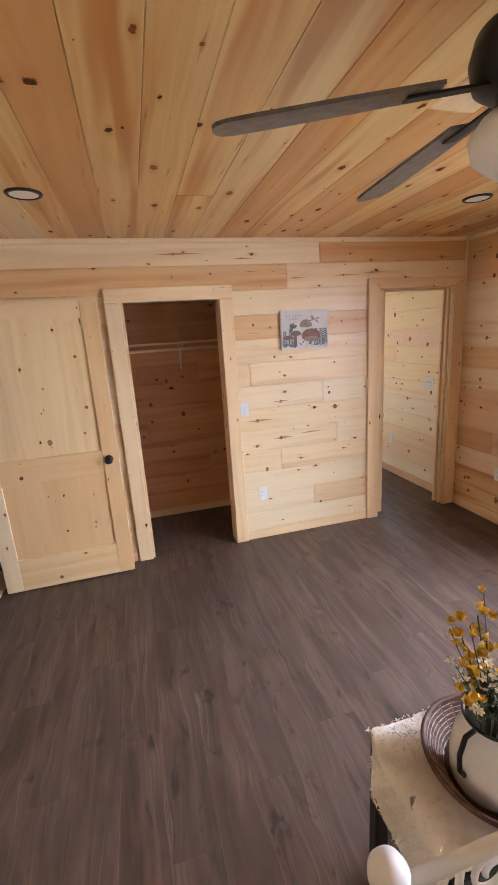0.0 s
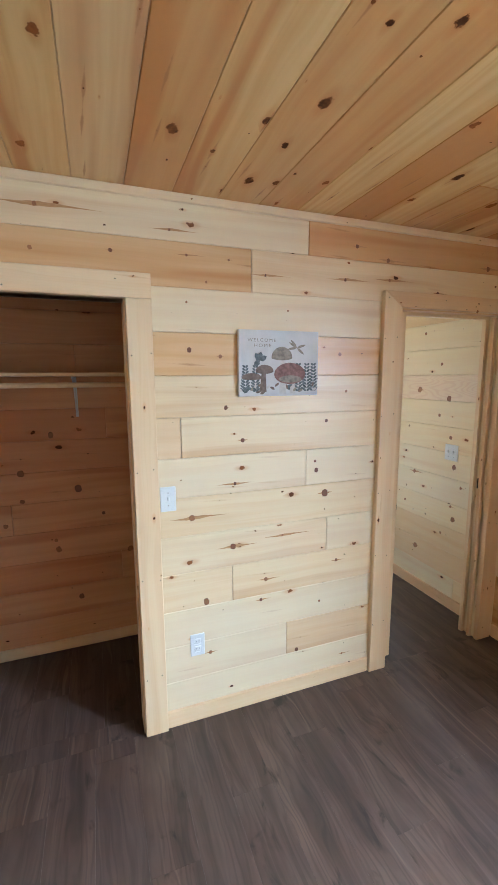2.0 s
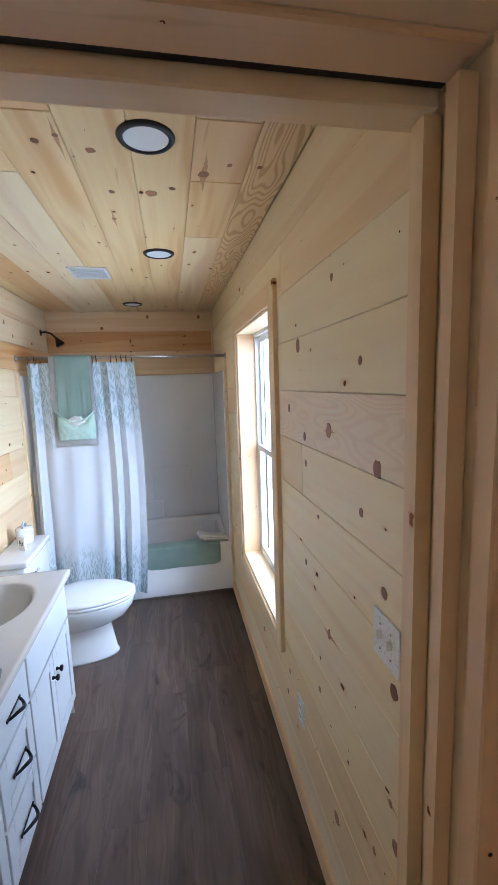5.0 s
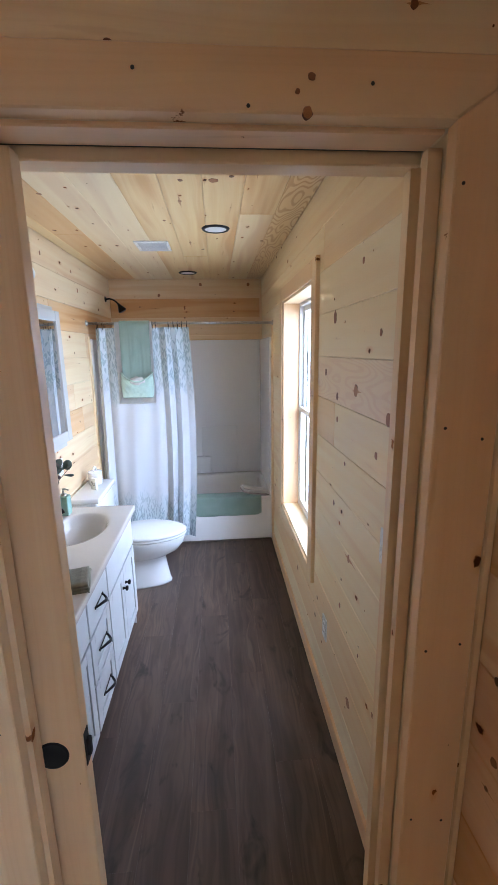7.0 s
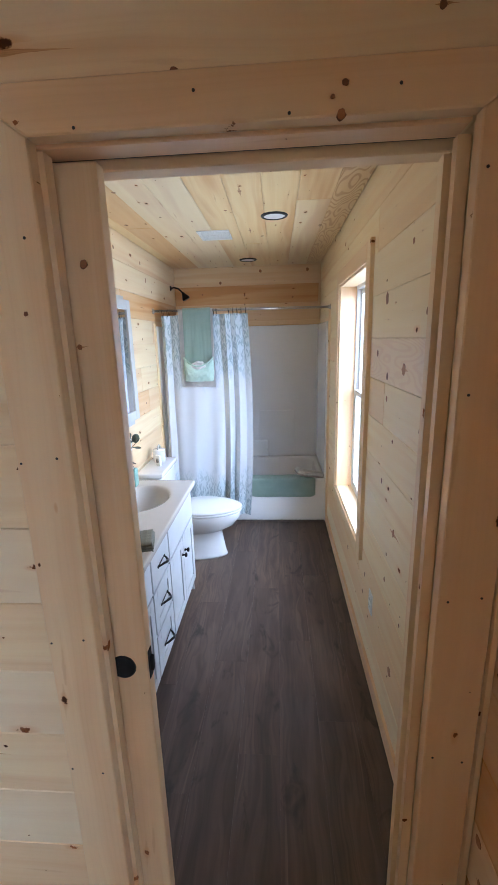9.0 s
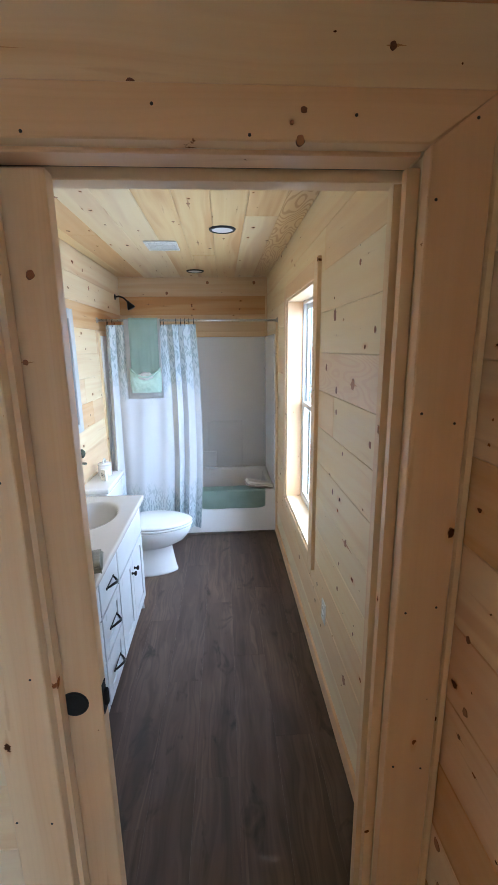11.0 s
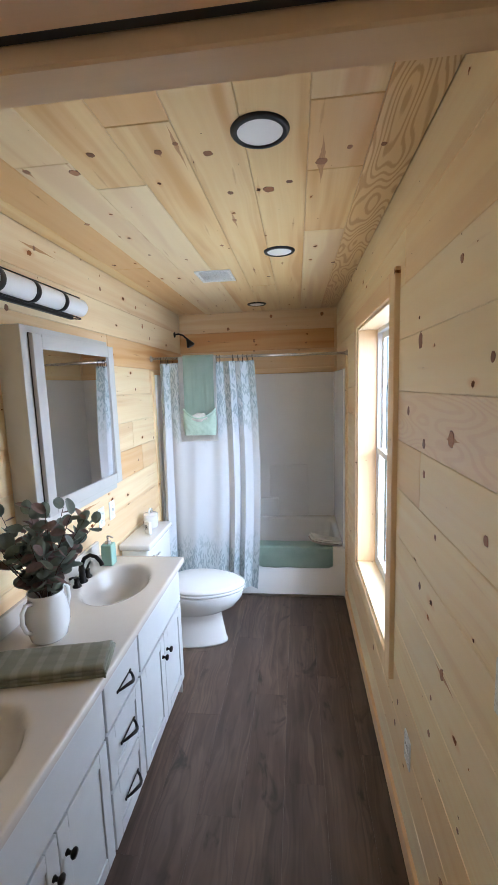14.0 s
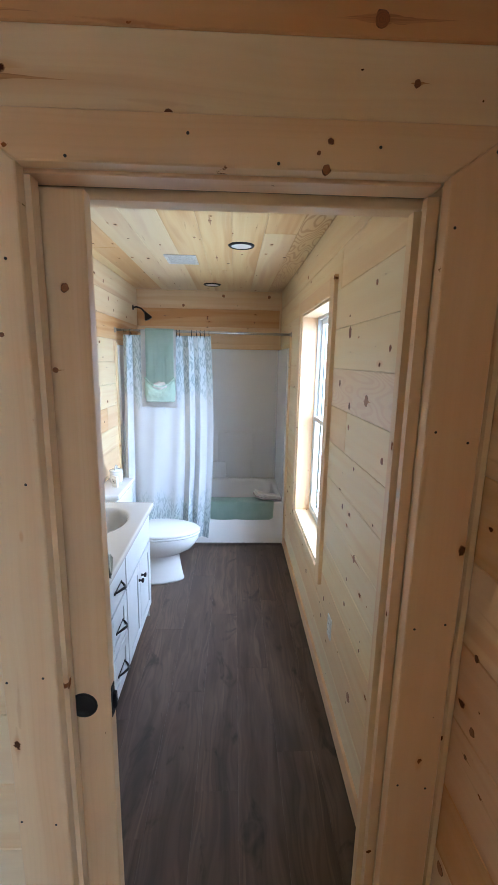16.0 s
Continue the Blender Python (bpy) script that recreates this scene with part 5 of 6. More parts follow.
def loft(rings, cap=True):
    """Skins rings of points, each (outline, z)."""
    bm = bmesh.new()
    rows = [[bm.verts.new((x, y, z)) for x, y in o] for o, z in rings]
    n = len(rows[0])
    for a, b in zip(rows, rows[1:]):
        for i in range(n):
            j = (i + 1) % n
            bm.faces.new((a[i], a[j], b[j], b[i]))
    if cap:
        bm.faces.new(rows[0][::-1]), bm.faces.new(rows[-1])
    return bm


part("bowl", loft([(egg(0.16, 0.645, 0.116), 0.0), (egg(0.16, 0.645, 0.118), 0.012), (egg(0.18, 0.636, 0.112), 0.03), (egg(0.19, 0.618, 0.106), 0.13), (egg(0.19, 0.606, 0.104), 0.215),
                   (egg(0.19, 0.625, 0.116), 0.228), (egg(0.19, 0.708, 0.150), 0.272), (egg(0.19, 0.755, 0.176), 0.335), (egg(0.19, 0.765, 0.183), 0.375), (egg(0.19, 0.765, 0.183), 0.392)]), PORCELAIN, wc, "", True)
part("seat", loft([(egg(0.23, 0.772, 0.186), 0.394), (egg(0.23, 0.778, 0.190), 0.40), (egg(0.23, 0.774, 0.187), 0.412)]), PORCELAIN, wc, "", True)
part("lid", loft([(egg(0.225, 0.772, 0.186), 0.415), (egg(0.225, 0.778, 0.190), 0.420), (egg(0.225, 0.776, 0.188), 0.432), (egg(0.24, 0.75, 0.17), 0.440)]), PORCELAIN, wc, "", True)
part("tank", box(0.012, 0.20, -0.225, 0.225, 0.38, 0.735, 0.022, 4), PORCELAIN, wc, "", True)
part("tank_lid", box(0.005, 0.215, -0.238, 0.238, 0.735, 0.775, 0.012, 3), PORCELAIN, wc, "", True)
part("shelf", box(0.10, 0.28, -0.11, 0.11, 0.33, 0.392, 0.02, 3), PORCELAIN, wc, "", True)
part("flush_lever", tube([(0.205, -0.17, 0.675), (0.222, -0.165, 0.675), (0.226, -0.12, 0.67), (0.224, -0.09, 0.668)], [0.008, 0.006, 0.005, 0.007], 8), NICKEL, wc, "", True)
for s in (-1, 1):
    part("seat_hinge", box(0.235, 0.262, s * 0.075 - 0.016, s * 0.075 + 0.016, 0.39, 0.425, 0.005), PORCELAIN, wc)

# canister and small sign on the tank
can = thing("lidded_canister", pose(BW + 0.10, 6.17, 0.776), "white canister with a looped lid on the toilet tank", "canister")
part("body", lathe([(0, 0), (0.048, 0), (0.05, 0.004), (0.05, 0.085), (0, 0.085)], 32), PORCELAIN, can, "", True)
part("lid", lathe([(0.052, 0.085), (0.052, 0.095), (0.046, 0.10), (0, 0.102)], 32), PORCELAIN, can, "", True)
part("lid_loop", tube([(0, -0.028, 0.10), (0, -0.026, 0.122), (0, 0, 0.132), (0, 0.026, 0.122), (0, 0.028, 0.10)], 0.007, 10), PORCELAIN, can, "", True)
sign = thing("small_sign", pose(BW + 0.13, 6.03, 0.776, 0, 0, -38), "small white block sign with dark marks on the tank", "sign")
part("block", box(-0.03, 0.03, -0.009, 0.009, 0, 0.085, 0.002), PLATE, sign)
for x, w, z0, z1 in ((-0.014, 0.006, 0.026, 0.062), (0.0, 0.006, 0.026, 0.062), (-0.007, 0.02, 0.04, 0.046), (0.013, 0.004, 0.03, 0.056)):
    part("mark", box(x - w / 2, x + w / 2, -0.0098, -0.0088, z0, z1), DARK_SLOT, sign)

# bath and its three-sided surround
TY0, TY1, RIM = 6.69, 7.525, 0.43
tub = thing("bathtub", pose(BW + 0.004, TY0, 0), "white fibreglass bathtub with a three-sided surround", "bathtub")
TWD, TDP = EAST - BW - 0.008, TY1 - TY0


def rounded(x0, x1, y0, y1, r, n=8):
    pts = []
    for cx, cy, a0 in ((x1 - r, y1 - r, 0), (x0 + r, y1 - r, 90), (x0 + r, y0 + r, 180), (x1 - r, y0 + r, 270)):
        pts += [(cx + r * math.cos(radians(a0 + 90 * i / n)), cy + r * math.sin(radians(a0 + 90 * i / n))) for i in range(n + 1)]
    return pts


part("tub_shell", loft([(rounded(0, TWD, 0, TDP, 0.012), 0.004), (rounded(0, TWD, 0.0, TDP, 0.012), RIM - 0.02), (rounded(0.004, TWD - 0.004, 0.006, TDP, 0.02), RIM - 0.004), (rounded(0.01, TWD - 0.01, 0.02, TDP - 0.01, 0.03), RIM),
                        (rounded(0.06, TWD - 0.06, 0.075, TDP - 0.07, 0.12), RIM - 0.002), (rounded(0.075, TWD - 0.075, 0.09, TDP - 0.085, 0.12), RIM - 0.02), (rounded(0.14, TWD - 0.11, 0.13, TDP - 0.12, 0.12), 0.12), (rounded(0.18, TWD - 0.14, 0.16, TDP - 0.15, 0.12), 0.09)], False), FIBREGLASS, tub, "", True)
part("tub_floor", loft([(rounded(0.17, TWD - 0.13, 0.15, TDP - 0.14, 0.12), 0.085), (rounded(0.17, TWD - 0.13, 0.15, TDP - 0.14, 0.12), 0.092)]), FIBREGLASS, tub)
part("surround_back", box(0.0, TWD, TDP - 0.012, TDP, RIM, 1.86, 0.004), FIBREGLASS, tub)
part("surround_side", box(0.0, 0.024, 0.0, TDP - 0.012, RIM, 1.86, 0.006), FIBREGLASS, tub)
part("surround_side", box(TWD - 0.024, TWD, 0.0, TDP - 0.012, RIM, 1.86, 0.006), FIBREGLASS, tub)
part("moulded_panel", box(0.86, TWD - 0.28, TDP - 0.018, TDP - 0.011, RIM, 0.955, 0.006, 4), FIBREGLASS, tub, "", True)
part("moulded_ledge", box(0.15, 0.95, TDP - 0.03, TDP - 0.011, RIM, 0.62, 0.014, 4), FIBREGLASS, tub, "", True)

# threshold strip along the tub
trim_set("trim_tub_base", "thin brown strip along the foot of the bathtub", "trim", [((BW, 6.688, 0.0), X, Z, EAST - BW - 0.02, 0.016, 0.012)], BLADE)

# shower head
sh = thing("wall_shower", pose(BW, 7.35, 2.25), "dark bronze shower head on a curved arm", "shower head")
part("flange", moved(lathe([(0.027, 0), (0.025, 0.006), (0.010, 0.012), (0, 0.012)], 20), pose(0, 0, 0, 0, 90)), BRONZE, sh, "", True)
part("arm", tube([(0, 0, 0), (0.04, 0, 0.006), (0.085, 0, -0.008), (0.115, 0, -0.038), (0.125, 0, -0.052)], 0.0085, 10), BRONZE, sh, "", True)
part("rose", moved(lathe([(0, 0.03), (0.012, 0.03), (0.016, 0.01), (0.022, 0.0), (0.038, -0.032), (0.04, -0.045), (0.034, -0.05), (0, -0.048)], 24), pose(0.135, 0, -0.068, 0, -28)), BRONZE, sh, "", True)

# curtain rod, rings, curtain
RODY, RODZ = 6.655, 1.985
rodt = thing("curtain_rod", pose(BW, RODY, RODZ), "thin nickel shower curtain rod with end flanges", "curtain rod")
part("rod_bar", tube([(0.003, 0, 0), (EAST - BW - 0.003, 0, -0.012)], 0.0105, 14), NICKEL, rodt, "", True)
for x, sg in ((0.001, 1), (EAST - BW - 0.017, -1)):
    fl = moved(lathe([(0.024, 0), (0.024, 0.006), (0.014, 0.012), (0.0125, 0.02)], 20), pose(x if sg > 0 else EAST - BW - 0.001, 0, 0 if sg > 0 else -0.012, 0, 90 * sg))
    part("end_flange", fl, NICKEL, rodt, "", True)

PRINT = Nodes("printed_curtain_cloth", 0.85)
_uv = PRINT.node("TexCoord").outputs["UV"]
_sp = PRINT.node("SeparateXYZ", _uv).outputs
_w = PRINT.noise(PRINT.coords(6.0, 6.0, 1.0, base=_uv), 1.0, 3.0)
_ink = None
for _turn, _shift in ((0.65, 0.0), (-0.6, 7.3), (0.1, 15.1)):
    _cu, _su = math.cos(_turn), math.sin(_turn)
    _a = PRINT.math("ADD", PRINT.math("MULTIPLY", _sp[0], 38.0 * _cu), PRINT.math("MULTIPLY", _sp[1], 38.0 * _su))
    _b = PRINT.math("SUBTRACT", PRINT.math("MULTIPLY", _sp[1], 13.0 * _cu), PRINT.math("MULTIPLY", _sp[0], 13.0 * _su))
    _leaf = PRINT.tree.nodes.new("ShaderNodeTexVoronoi")
    _leaf.voronoi_dimensions = "2D"
    PRINT.put(_leaf.inputs["Scale"], 1.0)
    PRINT.put(_leaf.inputs["Vector"], PRINT.node("CombineXYZ", PRINT.math("ADD", _a, PRINT.math("MULTIPLY", _w, 2.0)), PRINT.math("ADD", _b, _shift), 0.0).outputs[0])
    _one = PRINT.math("MULTIPLY", PRINT.step(_leaf.outputs["Distance"], 0.40, 0.26), PRINT.math("GREATER_THAN", PRINT.node("SeparateColor", _leaf.outputs["Color"]).outputs[0], 0.45))
    _ink = _one if _ink is None else PRINT.math("MAXIMUM", _ink, _one)
_low = PRINT.step(PRINT.math("ADD", _sp[1], PRINT.math("MULTIPLY", _w, 0.35)), 0.66, 0.40)
_high = PRINT.step(PRINT.math("SUBTRACT", _sp[1], PRINT.math("MULTIPLY", _w, 0.5)), 0.95, 1.25)
_mask = PRINT.math("MAXIMUM", _low, _high)
_haze = PRINT.math("MULTIPLY", _mask, 0.42)
_c = PRINT.mix(_haze, (0.61, 0.63, 0.67), (0.40, 0.52, 0.55))
_c = PRINT.mix(PRINT.math("MULTIPLY", PRINT.math("MULTIPLY", _ink, _mask), 0.62), _c, (0.22, 0.30, 0.33))
PRINT.color(_c)
PRINT.bump(PRINT.noise(PRINT.coords(), 700.0, 2.0), 0.15, 0.002)
PRINT.shader.inputs["Subsurface Weight"].default_value = 0.0

curt = thing("shower_curtain", pose(BW, RODY, 0), "white shower curtain with blue-grey leaf print, drawn half open", "curtain")
bm = bmesh.new()
uv = bm.loops.layers.uv.new("UVMap")
nu, nv = 240, 40
z_top, z_bot = 1.945, 0.10
rows = []
for i in range(nu + 1):
    u = i / nu
    col = []
    for j in range(nv + 1):
        w = j / nv
        z = z_top + (z_bot - z_top) * w
        x0, x1 = 0.075 - 0.02 * w, 0.825 + 0.035 * math.sin(math.pi * w) - 0.02 * w
        ph = 2 * math.pi * (4.6 * u + 0.7 * math.sin(6.1 * u + 0.6) + 0.16 * math.sin(17 * u))
        calm = math.exp(-((u - 0.33) / 0.17) ** 4)
        amp = (0.014 + 0.013 * w + 0.009 * w * math.sin(11 * u)) * (1.0 - 0.6 * calm)
        y = -0.03 * w - 0.004 + amp * math.sin(ph + 0.25 * w) + 0.006 * math.sin(23 * u + 5 * w)
        x = x0 + (x1 - x0) * u + 0.010 * math.sin(2 * ph) * 0.5
        col.append(bm.verts.new((x, min(y, 0.026), z)))
    rows.append(col)
for i in range(nu):
    for j in range(nv):
        f = bm.faces.new((rows[i][j], rows[i][j + 1], rows[i + 1][j + 1], rows[i + 1][j]))
        for lp, (a, b) in zip(f.loops, ((i, j), (i, j + 1), (i + 1, j + 1), (i + 1, j))):
            lp[uv].uv = (1.7 * a / nu, 1.85 * (1 - b / nv))
part("curtain_cloth", bm, PRINT.mat, curt, "", True)
for x in (0.085, 0.13, 0.47, 0.53, 0.555, 0.66, 0.70, 0.735, 0.77, 0.81):
    ringp = [(x, 0.020 * math.cos(2 * math.pi * k / 18), RODZ - 0.022 + 0.031 * math.sin(2 * math.pi * k / 18)) for k in range(18)]
    part("curtain_hook", tube(ringp, 0.0022, 6, closed=True), BRONZE, curt, "dark curtain hook", True)

# towels over the rod
MINT = cloth("mint_terry", (0.52, 0.67, 0.58), (0.46, 0.62, 0.53), 330, 0.6)
WHITE_TERRY = cloth("white_terry", (0.74, 0.73, 0.70), (0.66, 0.65, 0.62), 330, 0.6)


def hung_towel(name, label, material, x0, x1, front, back, lift, seed, bow=0.0):
    """A towel over the rod: front and back are how far it hangs."""
    root = thing(name, pose(BW, RODY, RODZ), label, "towel")
    bm, n, total = bmesh.new(), 70, front + back
    rows = []
    for i in range(33):
        u = i / 32
        col = []
        for j in range(n + 1):
            s = j / n * total - back
            r = 0.0115 + lift
            wav = 0.012 * noise.noise((u * 4.2, seed, s * 1.5)) + 0.004 * noise.noise((u * 14, seed, s * 6))
            if abs(s) < r * 1.57:
                a = s / r
                y, z = -r * math.sin(a), r * math.cos(a) - 0.006
            else:
                hang = abs(s) - r * 1.57
                y, z = (-1 if s > 0 else 1) * (r + (0.5 + wav * 30) * 0.02 * min(1, hang * 4)), -hang - 0.006
                if s > 0:
                    z += bow * 0.02 * math.sin(math.pi * u) * (hang / front)
            pinch = 1 - 0.10 * bow * min(1, max(0, s) / front)
            x = (x0 + x1) / 2 + (x1 - x0) * (u - 0.5) * (1.02 - 0.02 * pinch)
            col.append(bm.verts.new((x, y, z)))
        rows.append(col)
    for i in range(32):
        for j in range(n):
            bm.faces.new((rows[i][j], rows[i][j + 1], rows[i + 1][j + 1], rows[i + 1][j]))
    bmesh.ops.solidify(bm, geom=bm.faces[:], thickness=0.005)
    bmesh.ops.recalc_face_normals(bm, faces=bm.faces[:])
    part("towel_cloth", bm, material, root, "", True)
    return root


hung_towel("white_bath_towel", "white bath towel hung over the curtain rod", WHITE_TERRY, 0.225, 0.525, 0.68, 0.45, 0.004, 1.0)
mint = hung_towel("mint_hand_towel", "mint green hand towel with a knotted pocket over the rod", MINT, 0.265, 0.505, 0.50, 0.30, 0.012, 5.0, 1.0)
# the pocket: a bag of cloth gathered round its mouth
bm = bmesh.new()
bmesh.ops.create_grid(bm, x_segments=40, y_segments=26, size=0.5)
for v in bm.verts:
    u, w = v.co.x * 2, v.co.y + 0.5
    top = -0.40 - 0.075 * (1 - u * u)
    zz = top + (-0.605 - top) * (1 - w)
    belly = math.sin(math.pi * min(1, max(0, 1 - w)) * 0.9 + 0.2)
    v.co = Vector((0.385 + u * 0.135 * (0.92 + 0.08 * belly), -0.036 - 0.030 * belly * (1 - u ** 4) + 0.005 * noise.noise((u * 5, w * 5, 4)), zz))
bmesh.ops.solidify(bm, geom=bm.faces[:], thickness=0.006)
part("pocket", bm, MINT, mint, "gathered mint pocket", True)
part("pocket_rim", tube([(0.385 + 0.13 * u, -0.045 - 0.022 * (1 - u ** 4), -0.40 - 0.075 * (1 - u * u)) for u in (k / 8 - 1 for k in range(17))], 0.007, 8), MINT, mint, "", True)
wash = thing("rolled_washcloth", pose(BW + 0.385, RODY - 0.046, RODZ - 0.47), "small white washcloth tucked in the towel pocket", "washcloth")
bm = bmesh.new()
bmesh.ops.create_icosphere(bm, subdivisions=4, radius=1.0)
for v in bm.verts:
    d = 1 + 0.22 * noise.noise(v.co * 2.2) + 0.08 * noise.noise(v.co * 6)
    v.co = Vector((v.co.x * 0.062 * d, v.co.y * 0.022 * d, v.co.z * 0.036 * d))
part("cloth_roll", bm, WHITE_TERRY, wash, "", True)

# bath mat over the tub edge, folded towels on the rim
mat_ = thing("bath_mat", pose(BW, TY0, RIM), "mint green bath mat hung over the tub edge", "bath mat")
bm, rows = bmesh.new(), []
for i in range(49):
    u = i / 48
    x = 0.80 + 0.62 * u
    col = []
    for j in range(33):
        s = -0.13 + 0.31 * j / 32
        endw = max(0, abs(u - 0.5) * 2 - 0.88) / 0.12
        if s < 0:
            p = Vector((x, -s * 0.9, 0.005))
        else:
            hang = s
            if hang > 0.14:
                hang = 0.14 + (hang - 0.14) * (1 - 0.5 * endw)
            p = Vector((x, -0.010, -hang + 0.005 - (0.0)))
        p.y -= 0.005 * noise.noise((x * 7, s * 9, 2))
        p.z += 0.004 * noise.noise((x * 9, s * 9, 7))
        col.append(bm.verts.new(p))
    rows.append(col)
for i in range(48):
    for j in range(32):
        bm.faces.new((rows[i][j], rows[i][j + 1], rows[i + 1][j + 1], rows[i + 1][j]))
bmesh.ops.solidify(bm, geom=bm.faces[:], thickness=-0.012)
part("mat_cloth", bm, MINT, mat_, "", True)
fold = thing("folded_towels", pose(BW + 1.36, TY0 + 0.045, RIM + 0.018, 0, 9, 12), "folded white and grey towels on the tub rim", "towel")
GREY_TERRY = cloth("grey_terry", (0.45, 0.42, 0.40), (0.36, 0.33, 0.31), 330, 0.6)
for k, (m_, w) in enumerate(((GREY_TERRY, 0.27), (WHITE_TERRY, 0.26), (WHITE_TERRY, 0.25))):
    bm = box(-w / 2, w / 2, -0.05, 0.05, 0.016 * k, 0.016 * k + 0.015, 0.006, 3)
    bmesh.ops.subdivide_edges(bm, edges=[e for e in bm.edges if e.calc_length() > 0.08], cuts=10, use_grid_fill=True)
    for v in bm.verts:
        v.co.z += 0.006 * noise.noise((v.co.x * 12, v.co.y * 12, k * 5.0)) + 0.02 * (v.co.x / 0.13) ** 2 * (1 if v.co.x < 0 else -0.2)
    part("folded_layer", bm, m_, fold, "", True)

# ceiling vent
vent = thing("ceiling_vent", pose(2.78, 6.03, CEIL), "white louvred bathroom fan cover in the ceiling", "ceiling vent")
bm = box(0, 0.225, 0, 0.022, -0.010, -0.001, 0.003)
for a in ((0, 0.225, 0.236, 0.258), (0, 0.02, 0.022, 0.236), (0.205, 0.225, 0.022, 0.236)):
    box(a[0], a[1], a[2], a[3], -0.010, -0.001, 0.003, bm=bm)
part("frame", bm, PLATE, vent)
part("backing", box(0.018, 0.207, 0.02, 0.238, -0.004, -0.001), PLATE, vent)
for k in range(11):
    y = 0.028 + 0.0188 * k
    part("slat", moved(box(0.02, 0.205, -0.006, 0.006, -0.001, 0.001), pose(0, y + 0.004, -0.0075, 12)), PLATE, vent)

# ---------- wall boards and floor planks ----------
north_cuts = [(CLO[0], CLO[1], -1, HEAD), (BAT[0], BAT[1], -1, H2)]
lay_boards(wall_north, (0, NORTH + T, 0), (1, 0, 0), WEST, EAST, [0.0] + LINES[0:],
           {13: [2.38], 12: [2.093], 8: [1.75], 7: [2.385], 5: [2.513], 4: [1.985], 2: [2.284]}, north_cuts, amber=[(10, 1.6, 2.9), (13, 2.38, 3.8), (12, 0.0, 2.0)])
east_cuts = [ADDED_WIN, BWIN, WIN]
lay_boards(wall_east, (EAST + T, 0, 0), (0, -1, 0), -NORTH, -SOUTH, [0.0] + LINES, {10: [-3.275], 8: [-3.23, -2.7], 4: [-3.31], 6: [-2.2], 2: [-1.8]},
           [(-c[1], -c[0], c[2], c[3]) for c in east_cuts], amber=[(4, -3.74, -3.31), (8, -3.74, -3.23), (13, -3.74, 0), (2, -3.74, 0), (1, -3.74, 1)], wood=PINE_ROSE)
lay_boards(wall_east, (EAST + T, 0, 0), (0, -1, 0), -BACK, -3.855, [0.0] + LINES, {12: [-4.98], 8: [-4.75], 4: [-6.4], 1: [-4.05], 10: [-6.6]},
           [(-c[1], -c[0], c[2], c[3]) for c in east_cuts], amber=[(9, -5.04, -3.8)], wood=PINE_PALE, tinted=FLAME_ROSE)
lay_boards(wall_closet, (0, CB + T, 0), (1, 0, 0), CW, CE, [0.0] + LINES, {3: [1.5], 5: [0.9], 8: [0.86, 1.45], 10: [1.3]}, wood=PINE_CLOSET_SHADE)
lay_boards(wall_bath_west, (BW - T, 0, 0), (0, 1, 0), 3.855, BACK, [0.0] + LINES, {12: [4.4], 11: [5.9], 8: [6.2], 7: [5.9, 6.35], 10: [6.6], 9: [5.0]}, amber=[(7, 5.9, 6.35), (11, 5.9, 7.6)])
lay_boards(wall_back, (0, BACK + T, 0), (1, 0, 0), BW, EAST, LINES[9:], {}, amber=[(2, 2, 4), (0, 2, 4)])

# ---------- knots and resin streaks set in the boards ----------
random.seed(19)
knot_meshes = []
for _ in range(6):
    bm, n = bmesh.new(), 14
    wob = [random.uniform(0.86, 1.12) for _ in range(n)]
    mid = bm.verts.new((0, 0, 0.0009))
    ring = [bm.verts.new((0.8 * w * math.cos(a), 0.8 * w * math.sin(a), 0.0008)) for w, a in zip(wob, (2 * math.pi * i / n for i in range(n)))]
    rim = [bm.verts.new((w * math.cos(a), w * math.sin(a), -0.001)) for w, a in zip(wob, (2 * math.pi * i / n for i in range(n)))]
    for i in range(n):
        j = (i + 1) % n
        bm.faces.new((mid, ring[i], ring[j]))
        bm.faces.new((ring[i], rim[i], rim[j], ring[j]))
    knot_meshes.append(mesh_of("knot", bm, KNOT))
streak_meshes = []
for _ in range(5):
    bm, n = bmesh.new(), 22
    lean, peak = random.uniform(-0.3, 0.3), random.uniform(0.35, 0.65)
    up_, down_ = [], []
    for i in range(n + 1):
        u = i / n
        h = (u / peak if u < peak else (1 - u) / (1 - peak)) ** 1.5
        c = lean * (u - peak) + 0.12 * math.sin(9 * u + lean * 20)
        up_.append(bm.verts.new((u - peak, c + h * random.uniform(0.7, 1.1), 0.0004)))
        down_.append(bm.verts.new((u - peak, c - h * random.uniform(0.5, 1.0) - 0.02, 0.0004)))
    for i in range(n):
        bm.faces.new((down_[i], down_[i + 1], up_[i + 1], up_[i]))
    streak_meshes.append(mesh_of("streak", bm, STREAK))


def set_knots(parent, origin, along, up, spots, tall=1.15):
    """Knots at (along, up, size, length of the streak through it) on a board face."""
    for u, v, size, tail in spots:
        at = Vector(origin) + Vector(along) * u + Vector(up) * v
        r = 0.0078 * size
        marks = [("knot", random.choice(knot_meshes), axes(at, along, up) @ Matrix.Rotation(random.uniform(-0.3, 0.3), 4, "Z") @ Matrix.Diagonal((r, r * tall * random.uniform(0.85, 1.15), 1, 1)))]
        if tail:
            marks.append(("streak", random.choice(streak_meshes), axes(at, along, up) @ Matrix.Diagonal((tail, 0.45 * r + 0.018 * tail, 1, 1))))
        for name, me, m in marks:
            ob = new(name, me)
            ob.parent = parent
            ob.matrix_basis = m


